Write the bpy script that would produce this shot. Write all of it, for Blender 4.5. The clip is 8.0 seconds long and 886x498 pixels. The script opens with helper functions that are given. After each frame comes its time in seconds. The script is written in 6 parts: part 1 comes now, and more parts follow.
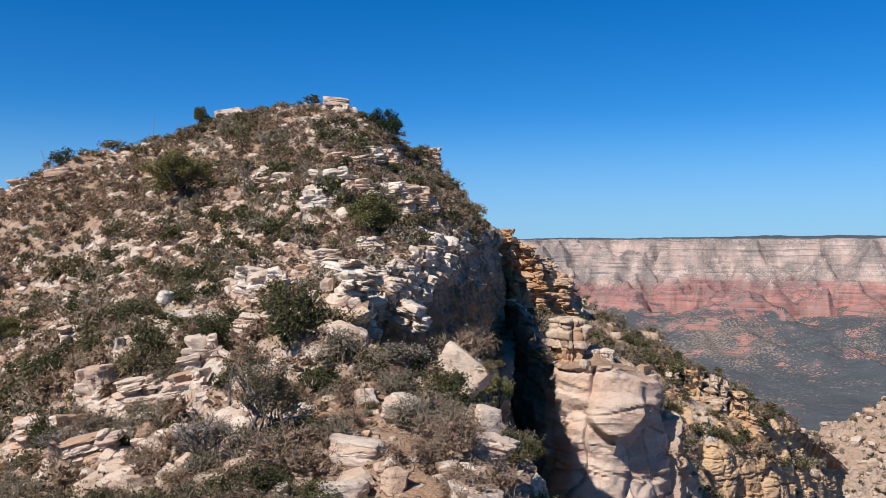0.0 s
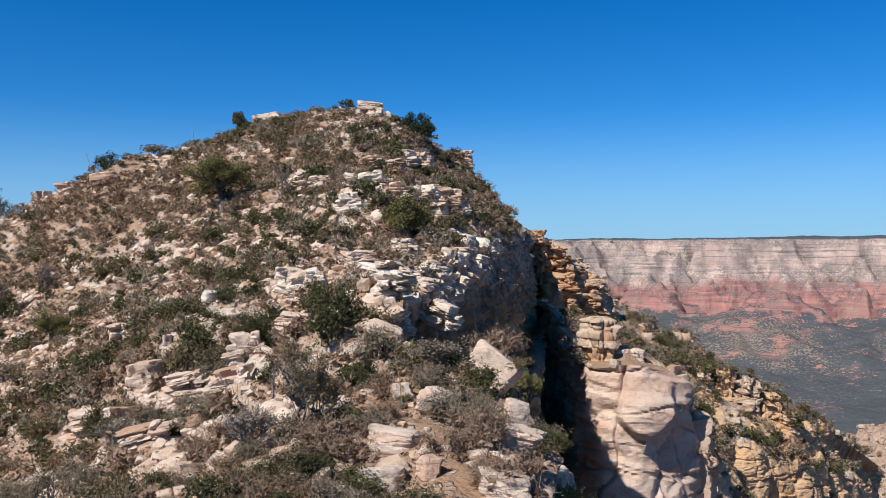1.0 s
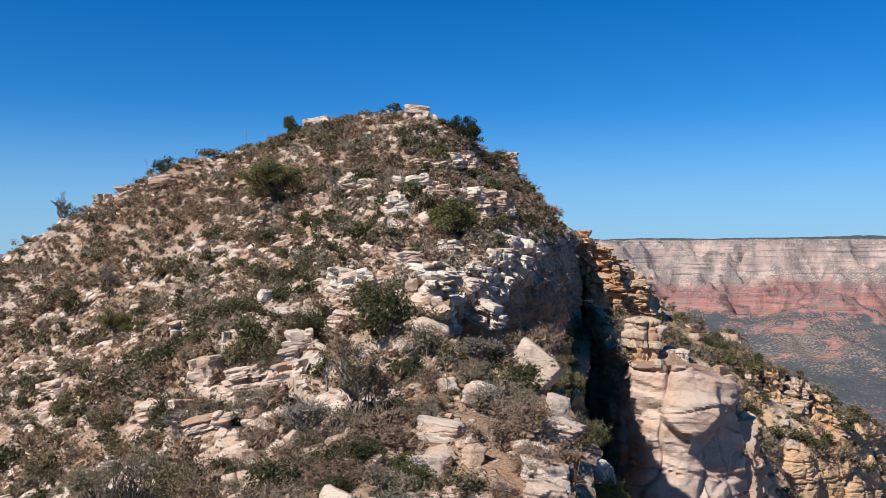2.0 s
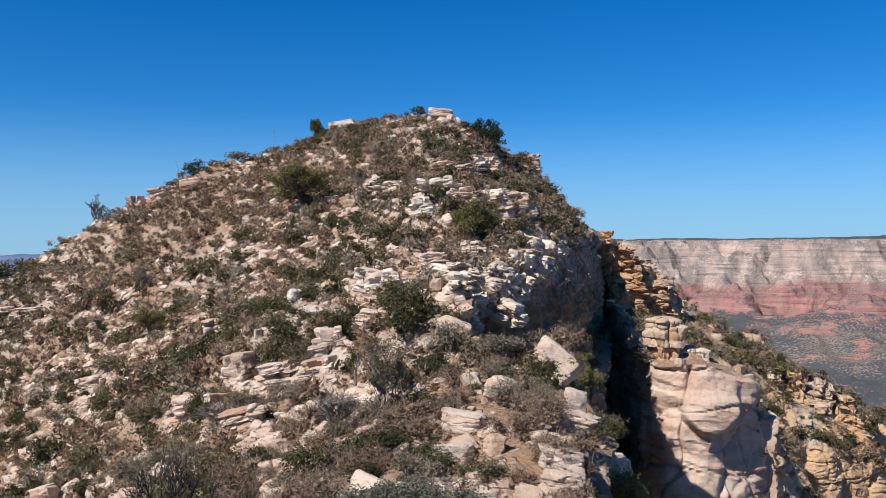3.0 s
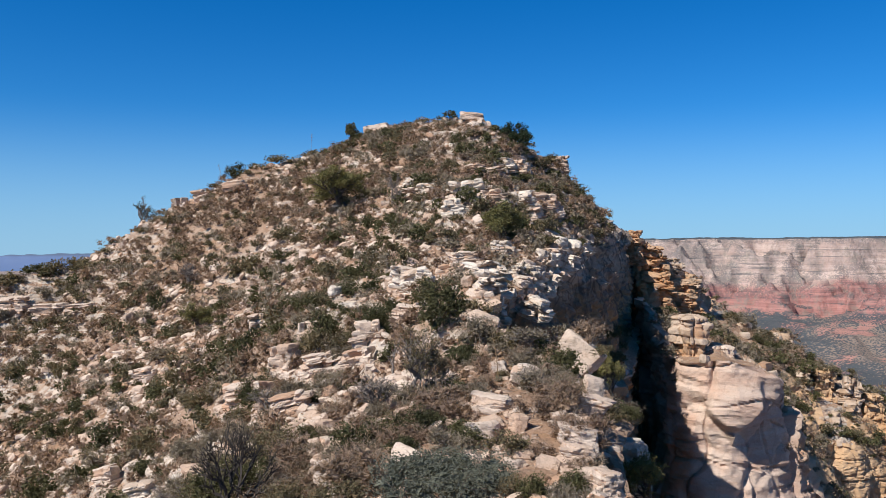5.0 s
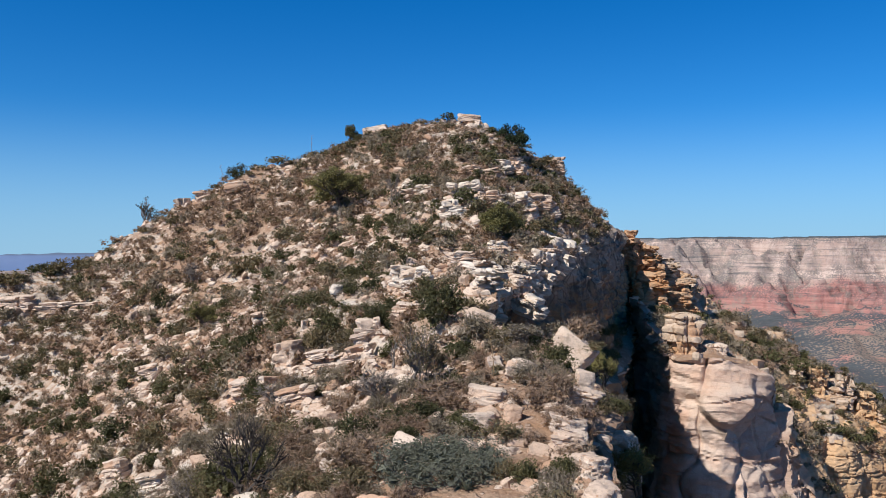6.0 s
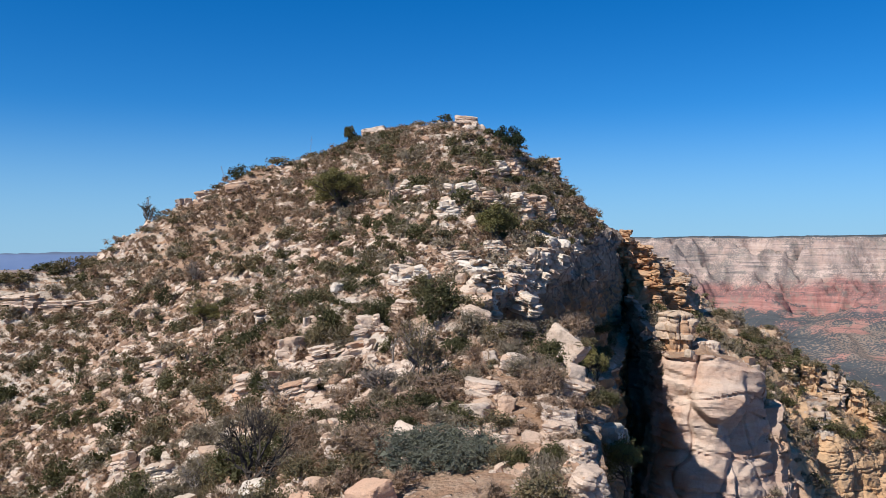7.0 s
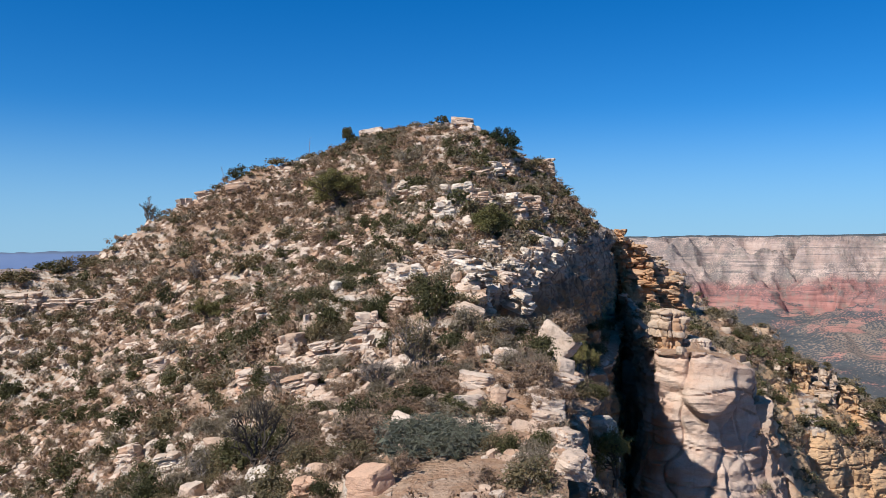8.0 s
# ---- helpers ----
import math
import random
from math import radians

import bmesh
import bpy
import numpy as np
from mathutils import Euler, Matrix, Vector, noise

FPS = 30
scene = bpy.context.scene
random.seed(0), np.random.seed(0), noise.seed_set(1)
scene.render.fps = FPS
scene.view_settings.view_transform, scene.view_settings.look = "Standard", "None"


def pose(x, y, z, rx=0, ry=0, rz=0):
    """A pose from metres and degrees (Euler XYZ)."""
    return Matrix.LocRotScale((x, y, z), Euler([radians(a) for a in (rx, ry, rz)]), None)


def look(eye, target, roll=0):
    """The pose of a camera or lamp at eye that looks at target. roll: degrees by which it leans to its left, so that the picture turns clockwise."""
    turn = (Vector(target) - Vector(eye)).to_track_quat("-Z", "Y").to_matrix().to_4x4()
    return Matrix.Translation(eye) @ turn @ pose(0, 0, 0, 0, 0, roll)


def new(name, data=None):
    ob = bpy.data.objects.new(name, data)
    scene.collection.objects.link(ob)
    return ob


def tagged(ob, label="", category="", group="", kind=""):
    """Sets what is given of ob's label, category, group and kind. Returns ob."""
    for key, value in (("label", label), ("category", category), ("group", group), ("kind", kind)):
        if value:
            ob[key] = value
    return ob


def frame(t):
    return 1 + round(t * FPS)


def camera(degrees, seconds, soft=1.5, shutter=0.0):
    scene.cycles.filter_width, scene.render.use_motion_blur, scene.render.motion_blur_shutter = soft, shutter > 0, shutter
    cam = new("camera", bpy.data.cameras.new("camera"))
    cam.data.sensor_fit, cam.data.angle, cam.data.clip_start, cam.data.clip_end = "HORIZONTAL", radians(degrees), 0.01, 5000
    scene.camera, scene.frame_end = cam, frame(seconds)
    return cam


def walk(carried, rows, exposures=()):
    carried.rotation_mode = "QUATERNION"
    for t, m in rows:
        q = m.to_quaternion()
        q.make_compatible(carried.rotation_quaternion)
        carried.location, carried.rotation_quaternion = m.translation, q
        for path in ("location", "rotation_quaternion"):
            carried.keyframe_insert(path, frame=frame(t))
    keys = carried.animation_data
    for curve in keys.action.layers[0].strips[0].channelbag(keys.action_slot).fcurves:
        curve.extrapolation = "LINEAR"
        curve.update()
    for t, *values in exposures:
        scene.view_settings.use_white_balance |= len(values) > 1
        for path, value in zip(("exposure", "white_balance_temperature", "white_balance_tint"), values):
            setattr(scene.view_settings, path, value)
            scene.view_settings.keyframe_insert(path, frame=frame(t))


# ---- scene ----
cam = camera(55.00, 8.0, soft=0.75)
PATH = [
    (0, pose(0.005, 0.766, 29.985, 89.972, 0.00, -1.352)),
    (0.5, pose(0.000, 0.000, 30.000, 90.000, 0.00, -0.000)),
    (1, pose(0.002, -0.764, 30.035, 90.006, -0.00, 0.810)),
    (1.5, pose(0.028, -1.518, 30.063, 90.005, -0.00, 2.699)),
    (3, pose(0.201, -3.870, 30.144, 90.016, -0.00, 5.474)),
    (3.5, pose(0.281, -4.622, 30.142, 89.999, -0.00, 7.015)),
    (4, pose(0.383, -5.393, 30.131, 89.992, -0.00, 7.602)),
    (4.5, pose(0.470, -6.180, 30.132, 89.984, -0.00, 7.614)),
    (6, pose(0.760, -8.621, 30.172, 89.934, -0.00, 7.452)),
    (6.5, pose(0.859, -9.450, 30.177, 89.909, -0.00, 7.368)),
    (7, pose(0.966, -10.284, 30.191, 89.877, -0.00, 7.269)),
    (7.5, pose(1.090, -11.106, 30.191, 89.858, 0.00, 7.163)),
    (8, pose(1.243, -11.930, 30.189, 89.827, 0.00, 7.070)),
]
walk(cam, PATH)

# ---- light ----
SUN = Vector((-0.47, -0.53, 0.72)).normalized()
world = bpy.data.worlds.new("sky")
scene.world = world
world.use_nodes = True
wn, wl = world.node_tree.nodes, world.node_tree.links
sky = wn.new("ShaderNodeTexSky")
sky.sky_type, sky.sun_disc = "NISHITA", False
sky.sun_elevation, sky.sun_rotation = math.asin(SUN.z), math.atan2(SUN.x, SUN.y)
sky.altitude, sky.air_density, sky.dust_density, sky.ozone_density = 1500, 1.0, 0.0, 1.5
# clear mountain air: the pale band at the horizon lies lower, and the blue is deep
way = wn.new("ShaderNodeTexCoord")
raised = wn.new("ShaderNodeMapping")
raised.inputs["Location"].default_value = (0, 0, 0.045)
wl.new(way.outputs["Generated"], raised.inputs["Vector"])
wl.new(raised.outputs[0], sky.inputs["Vector"])
vivid = wn.new("ShaderNodeHueSaturation")
vivid.inputs["Saturation"].default_value = 1.5
wl.new(sky.outputs[0], vivid.inputs["Color"])
deep = wn.new("ShaderNodeMix")
deep.data_type, deep.blend_type = "RGBA", "MULTIPLY"
deep.inputs["Factor"].default_value = 1.0
deep.inputs["B"].default_value = (0.60, 0.93, 1.12, 1)
wl.new(vivid.outputs[0], deep.inputs["A"])
# dusty air brightens the sky towards the horizon
height = wn.new("ShaderNodeSeparateXYZ")
wl.new(way.outputs["Generated"], height.inputs[0])
low_air = wn.new("ShaderNodeMapRange")
low_air.interpolation_type = "SMOOTHSTEP"
for key, value in (("From Min", 0.17), ("From Max", -0.03), ("To Min", 0.0), ("To Max", 0.85)):
    low_air.inputs[key].default_value = value
wl.new(height.outputs[2], low_air.inputs["Value"])
dust = wn.new("ShaderNodeMix")
dust.data_type = "RGBA"
dust.inputs["B"].default_value = (2.55, 4.35, 6.4, 1)
wl.new(low_air.outputs[0], dust.inputs["Factor"])
wl.new(deep.outputs["Result"], dust.inputs["A"])
# dimmed and warmed towards the zenith, above view, for darker, less blue shade
zenith = wn.new("ShaderNodeMapRange")
zenith.inputs["From Min"].default_value, zenith.inputs["From Max"].default_value = 0.28, 0.7
wl.new(height.outputs[2], zenith.inputs["Value"])
dome = wn.new("ShaderNodeMix")
dome.data_type, dome.blend_type = "RGBA", "MULTIPLY"
dome.inputs["B"].default_value = (0.52, 0.42, 0.36, 1)
wl.new(zenith.outputs[0], dome.inputs["Factor"])
wl.new(dust.outputs["Result"], dome.inputs["A"])
wl.new(dome.outputs["Result"], wn["Background"].inputs[0])
wn["Background"].inputs[1].default_value = 0.1
sun = new("sun", bpy.data.lights.new("sun", "SUN"))
sun.data.energy, sun.data.angle, sun.data.color = 5.0, radians(0.53), (1.0, 0.955, 0.88)
sun.matrix_world = look(SUN * 200, (0, 0, 0))
scene.view_settings.exposure = 0.2


# ---- noise ----
def cells(ix, iy, iz, k=0):
    h = (ix.astype(np.int64) * 73856093) ^ (iy.astype(np.int64) * 19349663) ^ (iz.astype(np.int64) * 83492791) ^ (k * 2654435761)
    h = (h ^ (h >> 13)) * 1274126177 & 0x7FFFFFFF
    h = (h ^ (h >> 15)) * 668265263 & 0x7FFFFFFF
    return ((h ^ (h >> 14)) & 0xFFFFF) / float(0xFFFFF)


def vnoise(x, y, z, k=0):
    """Smooth noise of about -1 to 1."""
    ix, iy, iz = np.floor(x), np.floor(y), np.floor(z)
    u, v, w = x - ix, y - iy, z - iz
    u, v, w = (t * t * t * (t * (t * 6 - 15) + 10) for t in (u, v, w))
    out = 0.0
    for a in (0, 1):
        for b in (0, 1):
            for c in (0, 1):
                out = out + (u if a else 1 - u) * (v if b else 1 - v) * (w if c else 1 - w) * cells(ix + a, iy + b, iz + c, k)
    return out * 2 - 1


def fbm(x, y, z, octaves=4, k=0):
    out, amp = 0.0, 0.5
    for n in range(octaves):
        out = out + amp * vnoise(x, y, z, k + n)
        x, y, z, amp = x * 2.03 + 11.3, y * 2.03 + 7.1, z * 2.03 + 3.7, amp * 0.5
    return out


def blocks(x, y, z, k=0):
    """Cells of stone: the distance to the nearest joint and a random value for each block."""
    ix, iy, iz = np.floor(x), np.floor(y), np.floor(z)
    f1, f2, rid = np.full(x.shape, 9.0), np.full(x.shape, 9.0), np.zeros(x.shape)
    for a in (-1, 0, 1):
        for b in (-1, 0, 1):
            for c in (-1, 0, 1):
                cx, cy, cz = ix + a, iy + b, iz + c
                d = (cx + cells(cx, cy, cz, k) - x) ** 2 + (cy + cells(cx, cy, cz, k + 1) - y) ** 2 + (cz + cells(cx, cy, cz, k + 2) - z) ** 2
                near = d < f1
                f2 = np.where(near, f1, np.minimum(f2, d))
                rid = np.where(near, cells(cx, cy, cz, k + 3), rid)
                f1 = np.where(near, d, f1)
    return np.sqrt(f2) - np.sqrt(f1), rid


def ease(t):
    t = np.clip(t, 0, 1)
    return t * t * (3 - 2 * t)


# ---- materials ----
class Mat:
    """A node material with short ways to add noise, ramps and relief."""

    def __init__(self, name, rough=0.9):
        self.mat = bpy.data.materials.new(name)
        self.mat.use_nodes = True
        self.n, self.l = self.mat.node_tree.nodes, self.mat.node_tree.links
        self.bsdf = self.n["Principled BSDF"]
        self.bsdf.inputs["Roughness"].default_value = rough
        self.bsdf.inputs["Specular IOR Level"].default_value = 0.25
        self.pos = self.n.new("ShaderNodeNewGeometry").outputs["Position"]

    def add(self, kind, **sockets):
        node = self.n.new(kind)
        for key, value in sockets.items():
            self.put(node.inputs[key.replace("_", " ")], value)
        return node

    def put(self, socket, value):
        if hasattr(value, "is_linked"):
            self.l.new(value, socket)
        else:
            socket.default_value = value

    def noise(self, scale, detail=4, rough=0.6, where=None, stretch=None):
        where = where or self.pos
        if stretch:
            m = self.n.new("ShaderNodeMapping")
            m.inputs["Scale"].default_value = stretch
            self.l.new(where, m.inputs["Vector"])
            where = m.outputs[0]
        return self.add("ShaderNodeTexNoise", Vector=where, Scale=scale, Detail=detail, Roughness=rough).outputs["Fac"]

    def cell(self, scale, feature="F1", where=None, stretch=None, out="Distance"):
        where = where or self.pos
        if stretch:
            m = self.n.new("ShaderNodeMapping")
            m.inputs["Scale"].default_value = stretch
            self.l.new(where, m.inputs["Vector"])
            where = m.outputs[0]
        node = self.n.new("ShaderNodeTexVoronoi")
        node.feature = feature
        self.l.new(where, node.inputs["Vector"])
        node.inputs["Scale"].default_value = scale
        return node.outputs[out]

    def step(self, fac, a, b, lo=0.0, hi=1.0):
        node = self.n.new("ShaderNodeMapRange")
        node.interpolation_type = "SMOOTHSTEP"
        for key, value in (("From Min", a), ("From Max", b), ("To Min", lo), ("To Max", hi)):
            node.inputs[key].default_value = value
        self.l.new(fac, node.inputs["Value"])
        return node.outputs[0]

    def math(self, op, a, b=0.0):
        node = self.n.new("ShaderNodeMath")
        node.operation = op
        self.put(node.inputs[0], a)
        self.put(node.inputs[1], b)
        return node.outputs[0]

    def mix(self, fac, a, b, blend="MIX"):
        node = self.n.new("ShaderNodeMix")
        node.data_type, node.blend_type = "RGBA", blend
        for socket, value in ((node.inputs["Factor"], fac), (node.inputs["A"], a), (node.inputs["B"], b)):
            self.put(socket, (*value, 1) if isinstance(value, tuple) and len(value) == 3 else value)
        return node.outputs["Result"]

    def axis(self, n):
        return self.add("ShaderNodeSeparateXYZ", Vector=self.pos).outputs[n]

    def colour(self, value):
        self.put(self.bsdf.inputs["Base Color"], (*value, 1) if isinstance(value, tuple) else value)
        return self

    def relief(self, height, strength=0.6, distance=0.1):
        bump = self.add("ShaderNodeBump", Height=height, Strength=strength, Distance=distance)
        self.l.new(bump.outputs[0], self.bsdf.inputs["Normal"])
        return self


def sandstone(name, light, warm, stain, grey, warm_at=0.55, grey_at=0.62, tint=None, low=0.0, varnish=0.0, cracked=0.7):
    """Layered sandstone: pale beds, iron-stained beds and grey weathered skin."""
    m = Mat(name, 0.92)
    beds = m.noise(1.0, 5, 0.65, stretch=(0.2, 0.2, 0.7))
    big = m.noise(0.11, 3, 0.55)
    mid = m.noise(0.9, 4, 0.6)
    fine = m.noise(9.0, 6, 0.7)
    c = m.mix(m.step(beds, 0.35, 0.65), light, warm)
    c = m.mix(m.step(big, warm_at, warm_at + 0.16), c, stain)
    c = m.mix(m.math("MULTIPLY", m.step(mid, grey_at - 0.12, grey_at + 0.14), 0.75), c, grey)
    streak = m.noise(1.6, 4, 0.6, stretch=(1.0, 1.0, 0.09))
    c = m.mix(m.step(streak, 0.58, 0.75, 0, 0.55), c, grey)
    c = m.mix(m.step(fine, 0.2, 0.8, 0.0, 0.5), c, m.mix(1.0, c, (0.62, 0.55, 0.5), "MULTIPLY"))
    if varnish:
        drip = m.noise(1.1, 5, 0.7, stretch=(1.0, 1.0, 0.14))
        c = m.mix(m.step(drip, 0.48, 0.6, 0, varnish), c, (0.10, 0.078, 0.062))
    cracks = m.cell(0.55, "DISTANCE_TO_EDGE", where=m.mix(0.35, m.pos, m.add("ShaderNodeTexNoise", Vector=m.pos, Scale=0.8, Detail=4.0).outputs["Color"], "ADD"), stretch=(1.0, 1.0, 0.7))
    c = m.mix(m.step(cracks, 0.035, 0.0, 0, cracked), c, (0.13, 0.095, 0.075))
    # below height low: mostly the stain colour, mottled with dark brown
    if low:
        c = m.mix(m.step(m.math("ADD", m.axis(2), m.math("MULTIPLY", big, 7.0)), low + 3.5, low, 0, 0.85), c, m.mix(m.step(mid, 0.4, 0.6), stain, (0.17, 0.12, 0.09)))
    if tint:
        side, a, b, other = tint
        c = m.mix(m.step(m.math("ADD", m.axis(side), m.math("MULTIPLY", big, 14.0)), a, b), c, m.mix(0.75, c, other))
    m.colour(c)
    h = m.math("ADD", m.math("MULTIPLY", m.noise(1.3, 6, 0.7, stretch=(0.6, 0.6, 2.0)), 1.0), m.math("MULTIPLY", fine, 0.35))
    m.relief(h, 0.75, 0.22)
    return m.mat


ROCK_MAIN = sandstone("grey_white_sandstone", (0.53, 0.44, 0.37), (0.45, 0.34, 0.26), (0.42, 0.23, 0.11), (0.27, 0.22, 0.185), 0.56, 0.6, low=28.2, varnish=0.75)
ROCK_RIGHT = sandstone("pink_buff_sandstone", (0.64, 0.51, 0.43), (0.57, 0.395, 0.31), (0.45, 0.23, 0.14), (0.40, 0.32, 0.275), 0.54, 0.66,
                       tint=(0, 30.0, 38.0, (0.54, 0.345, 0.185)), cracked=0.12)
ROCK_BAND = sandstone("orange_sandstone", (0.56, 0.40, 0.275), (0.52, 0.30, 0.165), (0.52, 0.25, 0.10), (0.34, 0.27, 0.22), 0.5, 0.66, cracked=0.25)


def hillside():
    m = Mat("stony_soil", 0.95)
    big = m.noise(0.16, 4, 0.6)
    mid = m.noise(1.3, 5, 0.65)
    fine = m.noise(14, 5, 0.7)
    c = m.mix(m.step(mid, 0.35, 0.68), (0.325, 0.203, 0.137), (0.415, 0.298, 0.223))
    c = m.mix(m.step(big, 0.5, 0.66, 0, 0.6), c, (0.40, 0.24, 0.14))
    grit = m.cell(5.0)
    c = m.mix(m.step(grit, 0.25, 0.05, 0, 0.7), c, (0.55, 0.43, 0.345))
    c = m.mix(m.step(m.noise(3.2, 4, 0.6), 0.55, 0.7, 0, 0.4), c, (0.20, 0.16, 0.10))
    # fragments of rock bedded in the soil
    shard = m.cell(2.6, out="Color", stretch=(1.0, 1.0, 1.6))
    edge = m.cell(2.6, "DISTANCE_TO_EDGE", stretch=(1.0, 1.0, 1.6))
    tone = m.add("ShaderNodeSeparateColor", Color=shard).outputs[0]
    stony = m.math("MULTIPLY", m.math("MULTIPLY", m.step(tone, 0.5, 0.6), m.step(edge, 0.06, 0.16)), m.step(m.noise(0.45, 3, 0.6), 0.42, 0.55))
    c = m.mix(m.math("MULTIPLY", stony, 0.8), c, m.mix(tone, (0.38, 0.26, 0.195), (0.56, 0.44, 0.365)))
    steep = m.add("ShaderNodeSeparateXYZ", Vector=m.n["Geometry"].outputs["Normal"]).outputs[2]
    rock = m.math("MULTIPLY", m.step(steep, 0.8, 0.55), 1.0)
    pale = m.mix(m.step(m.noise(0.7, 4, 0.6, stretch=(0.3, 0.3, 2.5)), 0.4, 0.6), (0.58, 0.5, 0.43), (0.46, 0.36, 0.29))
    c = m.mix(rock, c, pale)
    c = m.mix(m.step(fine, 0.25, 0.8, 0, 0.5), c, m.mix(1.0, c, (0.55, 0.5, 0.45), "MULTIPLY"))
    m.colour(c)
    m.relief(m.math("ADD", m.math("MULTIPLY", mid, 0.8), m.math("ADD", m.math("MULTIPLY", fine, 0.3), m.math("ADD", m.math("MULTIPLY", grit, -0.5), m.math("MULTIPLY", stony, 0.7)))), 0.8, 0.2)
    return m.mat


SOIL = hillside()


def canyon_material():
    """Banded canyon country: wooded rim, cream cliffs, red cliffs, wooded valley."""
    m = Mat("canyon_beds", 0.95)
    z = m.axis(2)
    wob = m.noise(0.005, 5, 0.65)
    zz = m.math("ADD", z, m.math("MULTIPLY", m.math("SUBTRACT", wob, 0.5), 120.0))
    beds = m.noise(0.02, 6, 0.72, stretch=(0.12, 0.12, 4.5))
    blotch = m.noise(0.012, 6, 0.7)
    flat = m.add("ShaderNodeSeparateXYZ", Vector=m.n["Geometry"].outputs["Normal"]).outputs[2]
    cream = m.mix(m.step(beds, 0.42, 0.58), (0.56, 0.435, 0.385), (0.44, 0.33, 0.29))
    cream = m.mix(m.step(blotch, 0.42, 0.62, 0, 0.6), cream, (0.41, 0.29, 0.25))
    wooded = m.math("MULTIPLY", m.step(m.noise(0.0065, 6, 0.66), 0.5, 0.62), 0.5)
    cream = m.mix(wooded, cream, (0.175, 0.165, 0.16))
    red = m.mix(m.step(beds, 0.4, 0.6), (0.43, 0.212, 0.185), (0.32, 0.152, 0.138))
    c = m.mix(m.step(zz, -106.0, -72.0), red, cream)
    streak = m.noise(0.03, 5, 0.7, stretch=(1.0, 1.0, 0.1))
    c = m.mix(m.step(streak, 0.5, 0.7, 0, 0.12), c, (0.26, 0.19, 0.17))
    c = m.mix(m.step(m.noise(0.02, 6, 0.75), 0.5, 0.62, 0, 0.6), c, (0.24, 0.215, 0.185))
    bare = m.noise(0.006, 6, 0.68)
    crag = m.noise(0.045, 6, 0.8, stretch=(1.0, 1.0, 0.6))
    c = m.mix(m.step(crag, 0.5, 0.64, 0, 0.4), c, (0.27, 0.2, 0.175))
    soil = m.mix(m.step(bare, 0.5, 0.58), (0.235, 0.18, 0.15), (0.36, 0.19, 0.16))
    c = m.mix(m.math("MULTIPLY", m.step(zz, -150.0, -190.0), m.step(flat, 0.66, 0.86)), c, soil)
    # tree colour shifted towards blue: distance haze put into the base colour
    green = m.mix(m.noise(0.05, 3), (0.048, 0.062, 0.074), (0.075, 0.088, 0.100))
    # single trees that close up into woods where the growth is dense
    growth = m.noise(0.0021, 6, 0.62)
    reach = m.math("ADD", m.math("MULTIPLY", m.step(growth, 0.34, 0.58), 0.5), 0.3)
    trees = m.step(m.math("SUBTRACT", m.math("SUBTRACT", m.math("ADD", reach, 0.1), m.step(bare, 0.52, 0.6, 0, 0.3)), m.cell(0.17)), -0.16, 0.16)
    low = m.math("MULTIPLY", m.step(flat, 0.6, 0.85), m.step(z, -110.0, -150.0))
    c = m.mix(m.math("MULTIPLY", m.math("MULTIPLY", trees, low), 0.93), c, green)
    # lines of trees along the ledges
    line = m.noise(0.02, 5, 0.7, stretch=(0.22, 0.22, 7.0))
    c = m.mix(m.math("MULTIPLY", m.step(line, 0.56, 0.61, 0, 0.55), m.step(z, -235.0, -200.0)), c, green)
    # brush on the ledges of the cliffs
    ledge = m.math("MULTIPLY", m.step(flat, 0.28, 0.6), m.step(z, -160.0, -120.0))
    dots = m.step(m.math("SUBTRACT", m.math("MULTIPLY", m.step(m.noise(0.006, 5, 0.6), 0.3, 0.56), 0.74), m.cell(0.2)), -0.16, 0.2)
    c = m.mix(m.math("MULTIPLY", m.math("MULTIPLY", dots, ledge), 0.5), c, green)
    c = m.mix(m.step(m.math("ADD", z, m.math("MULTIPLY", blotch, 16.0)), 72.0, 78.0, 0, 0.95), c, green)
    m.colour(c)
    m.relief(m.math("ADD", m.math("MULTIPLY", beds, 0.5), m.math("ADD", m.math("MULTIPLY", m.noise(0.03, 5, 0.7), 0.8), m.math("MULTIPLY", streak, 0.5))), 0.8, 12.0)
    return m.mat


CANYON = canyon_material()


# ---- ground sheets ----
def sheet(name, x, y, z, material, smooth=True, flip=False):
    """One mesh from grids of x, y and z."""
    rows, cols = x.shape
    me = bpy.data.meshes.new(name)
    me.vertices.add(rows * cols)
    me.vertices.foreach_set("co", np.stack([x, y, z], -1).astype(np.float32).ravel())
    i = (np.arange(rows - 1)[:, None] * cols + np.arange(cols - 1)).ravel()
    quads = np.stack([i, i + 1, i + cols + 1, i + cols] if not flip else [i, i + cols, i + cols + 1, i + 1], -1)
    me.loops.add(quads.size)
    me.loops.foreach_set("vertex_index", quads.astype(np.int32).ravel())
    me.polygons.add(len(quads))
    me.polygons.foreach_set("loop_start", (np.arange(len(quads)) * 4).astype(np.int32))
    me.polygons.foreach_set("use_smooth", np.full(len(quads), smooth))
    me.update(calc_edges=True)
    me.validate()
    me.materials.append(material)
    return new(name, me)


def normals(x, y, z):
    du = np.stack([np.gradient(a, axis=1) for a in (x, y, z)], -1)
    dv = np.stack([np.gradient(a, axis=0) for a in (x, y, z)], -1)
    n = np.cross(du, dv)
    return n / (np.linalg.norm(n, axis=-1, keepdims=True) + 1e-9)


